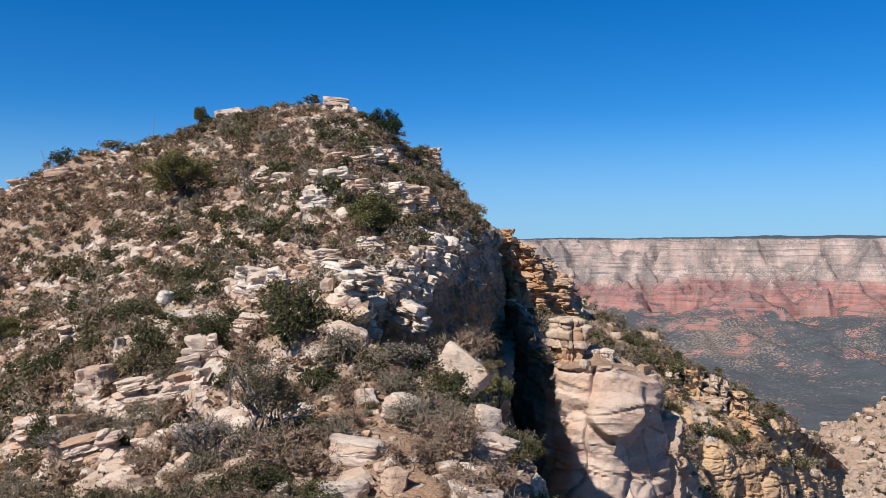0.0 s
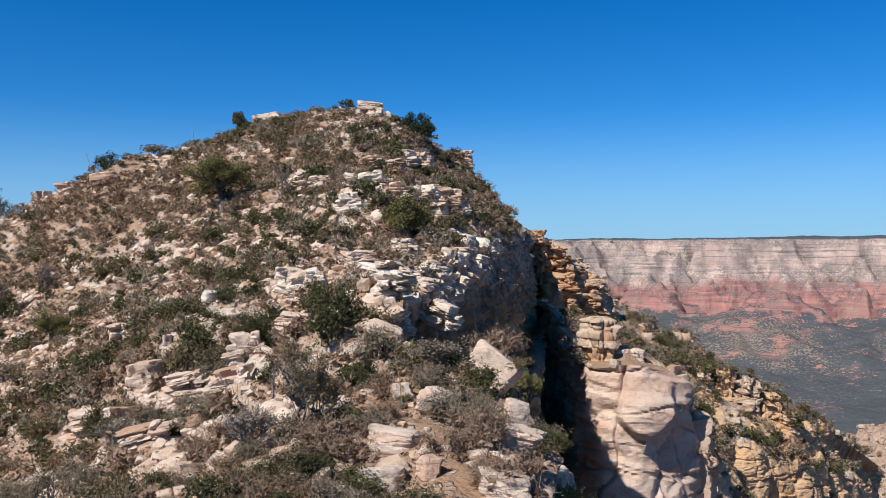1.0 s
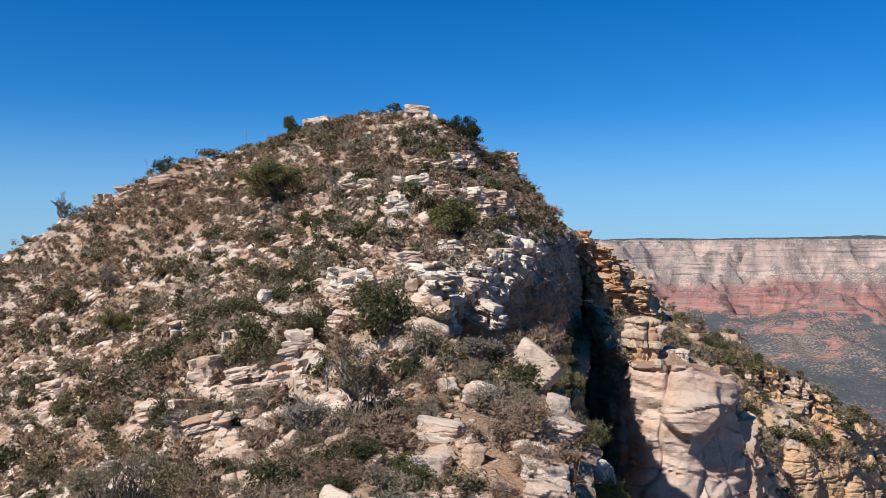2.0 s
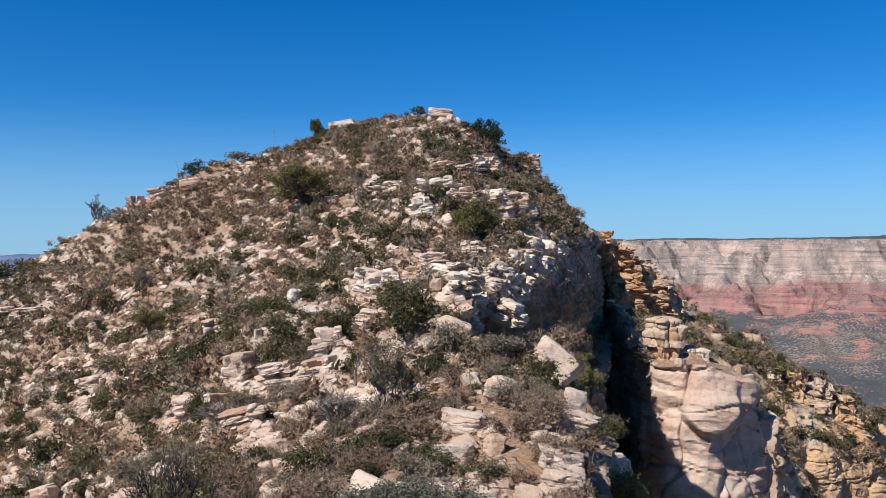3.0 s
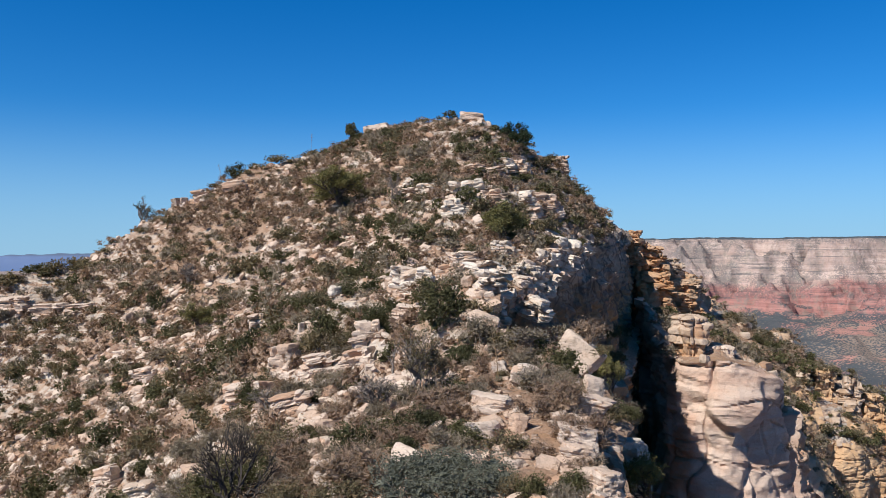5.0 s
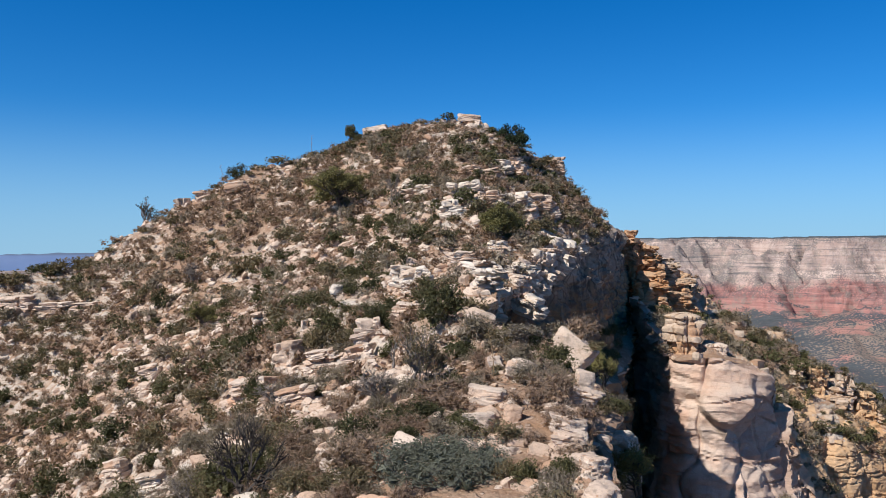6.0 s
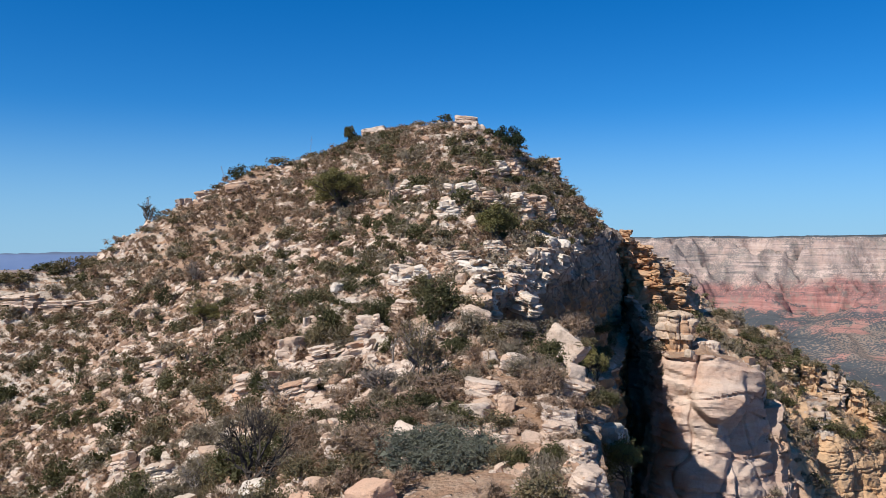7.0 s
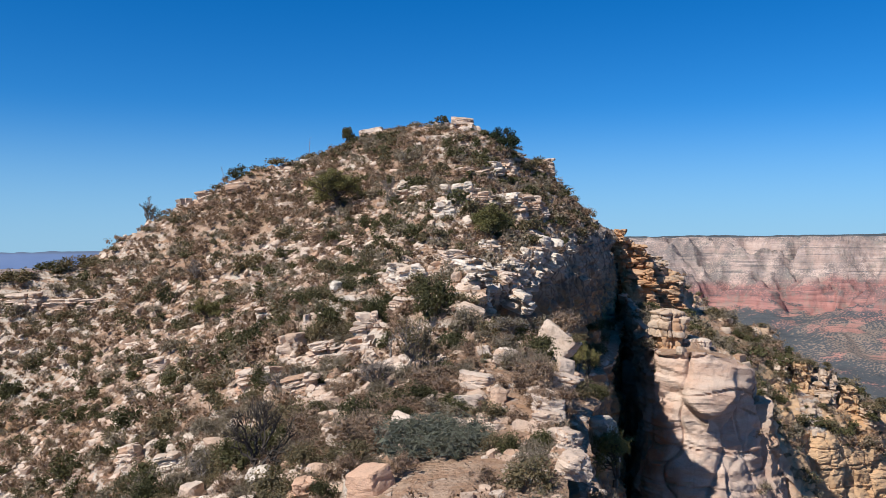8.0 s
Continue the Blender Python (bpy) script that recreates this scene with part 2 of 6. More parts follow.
def rockface(x, y, z, amp=1.0, bed=0.75, bulge=0.34, step=0.7, sway=1.3, crack=0.3):
    """How far bedded, jointed rock stands out at a place: rounded beds broken into blocks, with open joints."""
    wz = z + 0.9 * fbm(x * 0.1, y * 0.1, z * 0.1, 2, 40) + 0.16 * fbm(x * 0.8, y * 0.8, z * 0.8, 2, 41)
    wz = wz + 1.1 * fbm(x * 0.03, y * 0.03, wz * 0.4, 2, 42)
    q = wz / bed
    row = np.floor(q)
    fr = q - row
    round_bed = np.sqrt(np.clip(1 - (2 * fr - 1) ** 2, 0, 1))
    joint, rid = blocks(x * 0.42, y * 0.42, row * 5.17 + 0.5, 60)
    joint2, rid2 = blocks(x * 0.22, y * 0.22, wz * 0.2, 70)
    tall, _ = blocks(x * 0.3, y * 0.3, z * 0.035, 75)
    big = fbm(x * 0.12, y * 0.12, z * 0.06, 3, 80)
    rib = np.minimum(tall / 0.32, 1) ** 0.6
    d = sway * big + crack * 3.2 * (rib - 0.7) + bulge * (round_bed - 0.6) + step * (rid - 0.5) + 0.9 * step * (rid2 - 0.5)
    d = d - 0.35 * np.exp(-((joint / 0.07) ** 2)) - 0.5 * np.exp(-((joint2 / 0.05) ** 2)) - crack * np.exp(-((tall / 0.04) ** 2))
    return amp * d + 0.3 * fbm(x * 0.9, y * 0.9, z * 1.3, 4, 85)


def columns(x, y, z, size=4.5, depth=1.5, beds=0.16, sway=1.0):
    """Massive jointed rock: rounded columns with deep seams, crossed by thin beds and a few open bedding planes."""
    wx, wy = x + 0.9 * fbm(x * 0.2, y * 0.2, z * 0.15, 2, 110), y + 0.9 * fbm(x * 0.2, y * 0.2, z * 0.15, 2, 111)
    joint, rid = blocks(wx / size, wy / size, z * 0.16 / size, 112)
    wz = z + 0.7 * fbm(x * 0.12, y * 0.12, z * 0.1, 2, 113)
    row = np.floor(wz / 3.1 + 0.3 * rid)
    fr = wz / 3.1 + 0.3 * rid - row
    course = cells(row, np.floor(rid * 97), row * 0, 5) - 0.5
    thin = fbm(x * 0.1, y * 0.1, wz * 2.4, 2, 114)
    d = sway * fbm(x * 0.1, y * 0.1, z * 0.08, 3, 115) + depth * (np.minimum(joint / 0.42, 1) ** 0.55 - 0.75)
    q = wz / 0.62 + 0.4 * vnoise(x * 0.15, y * 0.15, z * 0.1, 118)
    seam = np.abs(q - np.round(q))
    d = d + 0.55 * course + beds * 2 * thin - 0.3 * np.exp(-((np.minimum(fr, 1 - fr) / 0.035) ** 2)) - 2.2 * beds * cells(np.round(q), np.floor(rid * 53), row * 0, 9) ** 3 * np.exp(-((seam / 0.13) ** 2))
    return d + 0.22 * fbm(x * 0.55, y * 0.55, z * 0.6, 4, 116) + 0.16 * fbm(x * 1.7, y * 1.7, z * 3.2, 3, 117)


def massive(x, y, z):
    """Massive rock: broad swells, thin flowing beds, and a few open joints."""
    wz = z + 1.2 * fbm(x * 0.16, y * 0.16, z * 0.12, 2, 160) + 0.12 * x
    joint, rid = blocks(x * 0.2 + 0.3 * vnoise(x * 0.3, y * 0.3, z * 0.3, 161), y * 0.2, z * 0.13, 162)
    d = 1.5 * fbm(x * 0.14, y * 0.14, z * 0.1, 3, 163) + 0.42 * fbm(x * 0.4, y * 0.4, z * 0.45, 3, 164)
    d = d + 0.26 * fbm(x * 0.06, y * 0.06, wz * 1.5, 2, 165) + 0.2 * fbm(x * 0.16, y * 0.16, wz * 3.0, 2, 166)
    q = wz / 1.9 + 0.5 * vnoise(x * 0.2, y * 0.2, z * 0.05, 168)
    d = d - 0.3 * np.exp(-((np.abs(q - np.round(q)) / 0.045) ** 2)) * ease(2.2 * vnoise(x * 0.25, y * 0.25, np.round(q) * 3.7, 169) + 0.5)
    return d + 0.7 * ease(joint / 0.2) * (rid - 0.3) - 0.28 * np.exp(-((joint / 0.05) ** 2)) + 0.16 * fbm(x * 1.3, y * 1.3, z * 2.2, 3, 167)


def facets(x, y, z, size=2.6, tall=1.4, step=0.6, crack=0.3, k=130):
    """Broken faces: blocks that stand out unevenly, with irregular open cracks between them."""
    wx, wy, wz = (p + 0.35 * size * fbm(x / size * 0.7, y / size * 0.7, z / size * 0.7, 2, k + 10 + n) for n, p in enumerate((x, y, z)))
    joint, rid = blocks(wx / size, wy / size, wz / (size * tall), k)
    return step * (rid - 0.5) - crack * np.exp(-((joint / 0.06) ** 2)) * (rid > 0.25)


EYE = 30.0
# The crest of the hill in plan and height over the flight level, from its far flank over the summit to the back shoulder.
CREST = np.array([(-75, 70, -3.8), (-66, 73, -3.8), (-58, 74, -3.7), (-52, 76, -2.4), (-48.5, 84, 1.1), (-41, 85, 5.5), (-33, 83, 8.8), (-29, 87, 10.5), (-23, 91, 12.9),
                  (-20, 94, 14.4), (-14, 90, 14.6), (-7.3, 85.5, 14.1), (-4, 84, 11.8), (0.8, 96, 10.2), (4, 100, 6.9), (8, 114, 4.1), (12, 131, 2.8), (16, 134, 0.2)])
HUMPS = [(-3.2, 36.5, 1.9, 3), (-13, 43.5, 1.5, 4), (2.5, 66, -1.5, 3.5), (-6.7, 61.8, 1.2, 4), (-28, 62, -1.4, 4), (-20, 34, -1.6, 4), (-14, 63, -1, 4)]


def face(x, y):
    """The broad form of the near face."""
    u, v = (x + 25) / 35, (y - 50) / 50
    z = -8.07 + 23.34 * v + 12.81 * v**2 - 6.44 * v**3 - 7.23 * v**4 - 0.52 * v**5
    z = z + u * (19.91 - 10.49 * v - 11.15 * v**2 + 7.81 * v**3 + 6.61 * v**4)
    z = z + u**2 * (-1.58 - 7.65 * v - 2.86 * v**2 + 1.11 * v**3) + u**3 * (-13.2 - 1.48 * v + 6.07 * v**2)
    z = z + u**4 * (-5.49 - 2.11 * v) - 2.33 * u**5
    for hx, hy, h, r in HUMPS:
        z = z + h * np.exp(-((x - hx) ** 2 + (y - hy) ** 2) / r**2)
    return z


def hill(x, y):
    """Height of the hill without its small relief."""
    x, y = np.asarray(x, float), np.asarray(y, float)
    yc, zc = np.interp(x, CREST[:, 0], CREST[:, 1]), np.interp(x, CREST[:, 0], CREST[:, 2])
    ys = np.clip(y, -6, yc)
    z = face(np.clip(x, -62, 16), ys) + (zc - face(np.clip(x, -62, 16), yc)) * ease((ys - yc + 16) / 16)
    return EYE + z - 0.45 * np.maximum(y - yc, 0) - 0.1 * np.maximum(-6 - y, 0) - 0.4 * np.maximum(-62 - x, 0)


def ledges(x, y, z):
    """Small relief of the slope: swells, outcropping beds and loose ground."""
    swell = 0.5 * fbm(x * 0.16, y * 0.16, z * 0, 3, 20)
    bare = ease(fbm(x * 0.11 + 5, y * 0.11, z * 0.1, 3, 25) * 2.2 + 0.42)
    h = 0.85
    q = (z + 0.6 * fbm(x * 0.25, y * 0.25, z * 0, 3, 27)) / h
    fr = q - np.floor(q)
    terrace = h * (ease((fr - 0.55) / 0.3) - fr) * 0.85
    joint, rid = blocks(x * 0.75, y * 0.75, z * 0.9, 30)
    stones = 0.34 * (rid - 0.45) - 0.16 * np.exp(-((joint / 0.1) ** 2))
    return swell + bare * (terrace + stones) + 0.07 * fbm(x * 2.2, y * 2.2, z, 3, 35)


def ground(x, y):
    z = hill(x, y)
    return z + ledges(np.asarray(x, float), np.asarray(y, float), z)


# Plan lines of the cliff: upper lip, and lower lip with the height of the bench between them.
UPPER = np.array([(-30, 2.6), (12, 1.7), (20, 1.9), (30, 1.2), (34, -2.2), (40, -2.0), (46, -1.3), (52, -0.3), (64, 2.3), (77, 5.2), (95, 7.2), (117, 10.6), (126, 11.6), (142, 14)])
DROP = np.array([(-30, 0.8), (28, 0.9), (34, 2.2), (38, 3.4), (44, 4.6), (48, 6.4), (54, 7.6), (64, 9.4), (77, 10.4), (90, 11), (117, 11), (142, 11)])
LOWER = np.array([(-30, 4.0), (12, 3.0), (24, 3.2), (30, 3.7), (36, 3.3), (42, 2.7), (48, 2.9), (54, 4.0), (60, 5.4), (76, 8.1), (90, 9.6), (110, 11.6), (142, 16)])


def bench(x, y):
    up = np.interp(y, UPPER[:, 0], UPPER[:, 1])
    top = hill(up, y) - np.interp(y, DROP[:, 0], DROP[:, 1])
    return top - 0.4 * (x - up)


def build_hill():
    y = np.concatenate([np.arange(-30, 8, 1.0), np.arange(8, 62, 0.22), np.arange(62, 100, 0.26), np.arange(100, 142, 0.6)])
    d = np.concatenate([np.arange(70, 26, -0.55), np.arange(26, 0, -0.2)])
    yy = y[:, None]
    up, low = np.interp(yy, UPPER[:, 0], UPPER[:, 1]), np.interp(yy, LOWER[:, 0], LOWER[:, 1])
    up = up + 0.5 * fbm(yy * 0.4, yy * 0, yy * 0, 3, 5)
    low = low + 0.7 * fbm(yy * 0.35, yy * 0 + 9, yy * 0, 3, 6)
    xs = up - d[None] - 0.0
    zs = hill(xs, yy)
    t1 = np.linspace(0, 1, 46)[None]
    wide = 0.5 + 0.7 * ease((yy - 42) / 8)
    x1 = up + wide * t1**0.6
    ztop = hill(up, yy)
    zb = bench(up + wide, yy)
    z1 = ztop + (zb - ztop) * t1
    t2 = np.linspace(0, 1, 18)[None, 1:]
    x2 = up + wide + (low - up - wide) * t2
    z2 = bench(x2, yy)
    t3 = (np.linspace(0, 1, 100)[None, 1:]) ** 1.35
    zl = bench(low, yy)
    x3 = low + 2.2 * t3
    z3 = zl + (-22 - zl) * t3
    x, z = np.concatenate([xs, x1, x2, x3], 1), np.concatenate([zs, z1, z2, z3], 1)
    yg = np.broadcast_to(yy, x.shape).copy()
    n = normals(x, yg, z)
    cliff = ease((0.8 - np.abs(n[..., 2])) / 0.35)
    lift = np.where(np.arange(x.shape[1])[None] < len(d), 1.0, 0.6) * ledges(x, yg, z)
    out = 0.35 * rockface(x, yg, z, 1.0, 0.9, 0.2, 1.0, 1.2, 0.05) + columns(x, yg, z, 2.8, 1.35, 0.14, 1.2) + facets(x, yg, z, 2.2, 1.3, 0.9, 0.4) + facets(x, yg, z, 0.8, 0.8, 0.3, 0.12, 150) - 0.3 - 0.4 * ease((yg - 54) / 8)
    g = (1 - cliff) * lift
    x = x + cliff * out * n[..., 0]
    yg = yg + cliff * out * n[..., 1]
    z = z + cliff * out * n[..., 2] + g
    ob = sheet("ground", x, yg, z, SOIL, flip=False)
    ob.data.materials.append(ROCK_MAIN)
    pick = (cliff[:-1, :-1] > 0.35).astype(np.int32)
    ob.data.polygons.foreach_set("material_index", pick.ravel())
    ob.data.set_sharp_from_angle(angle=radians(24))
    return tagged(ob, "dry stony hillside with pale sandstone ledges and cliff", "ground", kind="structure")


def spline(points, s):
    """A smooth line through points, at the parameters s."""
    p = np.array(points, float)
    k = np.arange(len(p))
    m = np.gradient(p, axis=0)
    i = np.clip(np.floor(s).astype(int), 0, len(p) - 2)
    t = (s - i)[:, None]
    return (2 * t**3 - 3 * t**2 + 1) * p[i] + (t**3 - 2 * t**2 + t) * m[i] + (3 * t**2 - 2 * t**3) * p[i + 1] + (t**3 - t**2) * m[i + 1]


# The fin and spur across the cleft: lip, foot of the back wall, and crest, from the cleft round the buttress to the far end.
LIP = [(12.4, 122, -7), (12.2, 100, -8), (12.6, 86, -10.5), (13.0, 79.6, -11.2), (17.5, 78.2, -10.8), (22.6, 80.4, -13.2), (25, 83.5, -19.5), (31, 88, -30), (38.5, 120, -28.6), (44, 124.5, -29), (54, 130, -33),
       (66, 143, -38), (82, 165, -46)]
FOOT = [(12.8, 125, -7), (13.8, 124, -8), (15, 124, -8.6), (16.5, 127, -9), (19, 131, -10), (22, 134, -11), (26, 137, -12.5), (33, 137, -15.6), (39, 136.5, -18.5), (46, 135.5, -22.4), (56, 136.5, -28),
        (68, 149, -36), (84, 171, -45)]
TOP = [(12.2, 131, 2.8), (13.2, 132, 2.0), (14.6, 133, 1.0), (16.6, 134.5, -0.2), (19.5, 138, -2.2), (23.5, 143, -4.4), (28, 147, -9), (34, 145, -13), (39.5, 143.5, -16), (49, 141.5, -22), (60, 141, -28),
       (73, 153, -36.5), (88, 176, -45.5)]


def build_spur():
    s = np.concatenate([np.linspace(0, 2, 60), np.linspace(2, 6, 210)[1:], np.linspace(6, 12, 260)[1:]])
    lip, foot, top = spline(LIP, s), spline(FOOT, s), spline(TOP, s)
    run = np.gradient(lip[:, :2], axis=0)
    side = np.stack([run[:, 1], -run[:, 0]], -1)
    side /= np.linalg.norm(side, axis=1, keepdims=True)
    base = lip.copy()
    base[:, :2] += side * 3.0
    base[:, 2] = -58
    back = top + np.array([10.0, 40.0, -32.0])
    parts = []
    for a, b, n, p in ((base, lip, 150, 0.6), (lip, foot, 60, 1.0), (foot, top, 84, 1.0), (top, back, 14, 1.3)):
        t = (np.linspace(0, 1, n + 1)[:-1] ** p)[None, :, None]
        parts.append(a[:, None] * (1 - t) + b[:, None] * t)
    g = np.concatenate(parts, 1)
    x, y, z = g[..., 0], g[..., 1], g[..., 2] + EYE
    n = normals(x, y, z)
    if n[300, 20, 1] > 0:
        n = -n
    cliff = ease((0.86 - np.abs(n[..., 2])) / 0.3)
    front = (s[:, None] < 5.6) & (s[:, None] > 2.4)
    out = np.where(front, massive(x, y, z), columns(x, y, z, 5.2, 1.5, 0.05, 1.4))
    out = out + np.where(front, 0.0, 1.0) * facets(x, y, z, 3.0, 1.1, 0.8, 0.3, 140) + np.where(front, 0.0, 1.0) * facets(x, y, z, 1.1, 0.8, 0.18, 0.12, 150)
    # the bedded tower above the cleft: thick rounded courses, broken into blocks
    cols = np.arange(x.shape[1])[None]
    tower = (cols >= 196) & (cols < 300) & (s[:, None] < 5.4)
    out = np.where(tower, 0.8 * rockface(x, y, z, 1.0, 1.25, 0.3, 1.2, 1.2, 0.2) + 0.8 * facets(x, y, z, 1.6, 0.6, 0.9, 0.3, 145), out)
    # the overhanging nose on the buttress
    below = 11.2 + 1.1 * np.abs(x - 17.3)
    out = out + 1.5 * (y < 84) * ease((z - below) / 1.3) * (1 - ease((z - 14.2) / 4.2)) * ease((x - 14.4) / 1.2) * (1 - ease((x - 19.4) / 1.0))
    soft = ledges(x, y, z)
    x, y, z = (a + (cliff * out) * n[..., k] for k, a in enumerate((x, y, z)))
    z = z + (1 - cliff) * soft
    ob = sheet("ground_spur", x, y, z, SOIL, flip=True)
    ob.data.materials.append(ROCK_RIGHT)
    ob.data.materials.append(ROCK_BAND)
    pick = np.where(cliff > 0.3, 1, 0)
    pick = np.where(tower & (cliff > 0.15), 2, pick)
    ob.data.polygons.foreach_set("material_index", pick[:-1, :-1].astype(np.int32).ravel())
    ob.data.set_sharp_from_angle(angle=radians(24))
    return tagged(ob, "buff and pink sandstone buttress and descending rocky spur", "cliff", kind="structure")


def build_far():
    """Valley floor and stepped canyon walls all round, out to the horizon."""
    az = np.radians(np.concatenate([np.linspace(-180, -40, 50), np.linspace(-40, -4, 70)[1:], np.linspace(-4, 34, 410)[1:], np.linspace(34, 180, 60)[1:]]))
    r = np.concatenate([[0.5, 20, 40], np.linspace(60, 1500, 50), np.linspace(1500, 2300, 50)[1:], np.linspace(2300, 3700, 210)[1:], np.linspace(3700, 4000, 10)[1:], np.linspace(4000, 4900, 14)[1:]])
    a, r = np.meshgrid(az, r, indexing="ij")
    x, y = r * np.sin(a), r * np.cos(a)
    o = np.zeros_like(x)
    # side canyons and buttresses: how far behind the front of the wall a place lies
    fold = 330 * fbm(x / 900, y / 900, o, 2, 90) + 760 * (np.abs(fbm(x / 420, y / 420, o, 3, 91)) - 0.16) + 250 * (np.abs(fbm(x / 170, y / 170, o, 3, 92)) - 0.16) + 110 * (np.abs(fbm(x / 80, y / 80, o, 2, 98)) - 0.16) + 30 * fbm(x / 50, y / 50, o, 2, 93)
    d = r - 2960 - fold
    z = np.interp(d, [-2900, -2500, -1500, -900, -500, -250, -60, 0, 14, 44, 54, 84, 96, 150, 160, 205, 213, 250, 257, 290, 298, 325, 331, 360, 370, 800, 1800],
                  [-60, -280, -335, -305, -268, -236, -208, -198, -172, -166, -146, -140, -118, -104, -86, -78, -60, -52, -34, -26, -8, -2, 14, 20, 38, 48, 64])
    # worn gullies where the steps are buried under wooded slopes
    worn = ease(1.35 - np.abs(fbm(x / 330, y / 330, o + 2, 3, 88)) / 0.11)
    worn = np.maximum(worn, 0.5 * ease(2.2 * fbm(x / 220, y / 220, o, 3, 89) + 0.25))
    slope = np.interp(d, [-2900, -2500, -1500, -900, -500, -60, 160, 390, 800, 1800], [-60, -280, -335, -308, -276, -214, -104, 34, 48, 64])
    z = z + worn * (slope - z)
    z = z + 36 * fbm(x / 300, y / 380, o + 5, 2, 87) * (1 - ease((d - 250) / 120))
    # low red benches and buttes before the wall
    d2 = r - 2900 - 1000 * fbm(x / 260 + 7, y / 260, o, 3, 99) - 110 * fbm(x / 70, y / 70, o, 2, 96)
    bench_top = np.interp(d2, [-60, 0, 20, 60, 75, 700], [-400, -262, -244, -236, -222, -196])
    z = np.maximum(z, bench_top)
    z = z + 7 * fbm(x / 70, y / 70, o, 3, 94) + 18 * fbm(x / 260, y / 260, o, 3, 95) * (1 - ease(d / 500))
    # the rim rolls, and rises eastward
    z = z + ease((d - 330) / 120) * (9 * fbm(x / 420, y / 420, o + 8, 2, 97) + 9 * ease((np.degrees(a) - 3) / 14) - 12)
    z = np.where(r < 600, np.interp(r, [60, 120, 250, 500, 900], [-60, -110, -190, -275, -325]), z)
    # the country to the west lies lower
    z = z - ease((-2 - np.degrees(a)) / 8) * 150 * ease((r - 900) / 1500)
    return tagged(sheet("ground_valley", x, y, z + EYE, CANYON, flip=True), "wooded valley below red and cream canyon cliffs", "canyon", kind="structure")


def build_side_spur():
    """The next spur beyond the near one: a pale brushy slope that rises to the east."""
    s = np.linspace(0, 5, 220)
    top = spline([(70, 262, -92), (92, 268, -73), (121, 272, -58), (150, 274, -46), (200, 284, -32), (280, 310, -25)], s)
    low = top + np.array([-10.0, -95.0, -95.0])
    back = top + np.array([20.0, 120.0, -110.0])
    t = np.linspace(0, 1, 150)[None, :, None]
    g = np.concatenate([low[:, None] * (1 - t) + top[:, None] * t, (top[:, None] * (1 - t) + back[:, None] * t)[:, 1::4]], 1)
    x, y, z = g[..., 0], g[..., 1], g[..., 2] + EYE
    z = z + 7 * fbm(x * 0.03, y * 0.03, x * 0, 4, 15) + 2.2 * rockface(x * 0.4, y * 0.4, z * 0.4, 0.8)
    m = Mat("pale_brushy_slope", 0.95)
    c = m.mix(m.step(m.noise(0.05, 5, 0.65, stretch=(0.4, 0.4, 2.0)), 0.4, 0.62), (0.50, 0.37, 0.29), (0.44, 0.30, 0.22))
    c = m.mix(m.step(m.noise(0.3, 5, 0.7), 0.5, 0.7, 0, 0.7), c, (0.36, 0.28, 0.22))
    block = m.cell(0.35, "DISTANCE_TO_EDGE", stretch=(1.0, 1.0, 1.6))
    c = m.mix(m.step(block, 0.1, 0.0, 0, 0.3), c, (0.26, 0.20, 0.16))
    c = m.mix(m.step(m.cell(0.28), 0.32, 0.16, 0, 0.8), c, (0.13, 0.115, 0.075))
    m.colour(c)
    m.relief(m.math("ADD", m.noise(0.5, 6, 0.7), m.math("MULTIPLY", m.step(block, 0.0, 0.3), 0.4)), 1.0, 1.5)
    return tagged(sheet("ground_side_spur", x, y, z, m.mat, flip=True), "pale pink rocky spur dotted with brush", "hill", kind="structure")


def build_mesa():
    """A long mesa on the western horizon, its colour the blue of distance haze."""
    a = np.radians(np.linspace(-46, -3, 200))[:, None]
    t = np.linspace(0, 1, 14)[None]
    r = 4650 - 1900 * (1 - t) ** 1.5 + 0 * a
    z = EYE - 260 + (232 + 16 * fbm(a * 25, t * 3, a * 0, 4, 18) - 10 * ease((np.degrees(a) + 22) / 8)) * (0.55 * t + 0.45 * ease((t - 0.6) / 0.25))
    m = Mat("haze_blue_mesa", 1.0)
    # blues of the far air painted as base colour, darker near the top
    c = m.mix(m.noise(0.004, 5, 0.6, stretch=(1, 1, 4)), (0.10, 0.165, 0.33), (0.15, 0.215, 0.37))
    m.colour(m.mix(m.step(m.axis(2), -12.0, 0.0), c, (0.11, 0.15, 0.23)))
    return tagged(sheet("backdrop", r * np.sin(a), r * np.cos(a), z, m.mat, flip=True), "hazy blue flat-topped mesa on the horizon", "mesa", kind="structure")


build_hill()
build_spur()
build_side_spur()
build_far()
build_mesa()


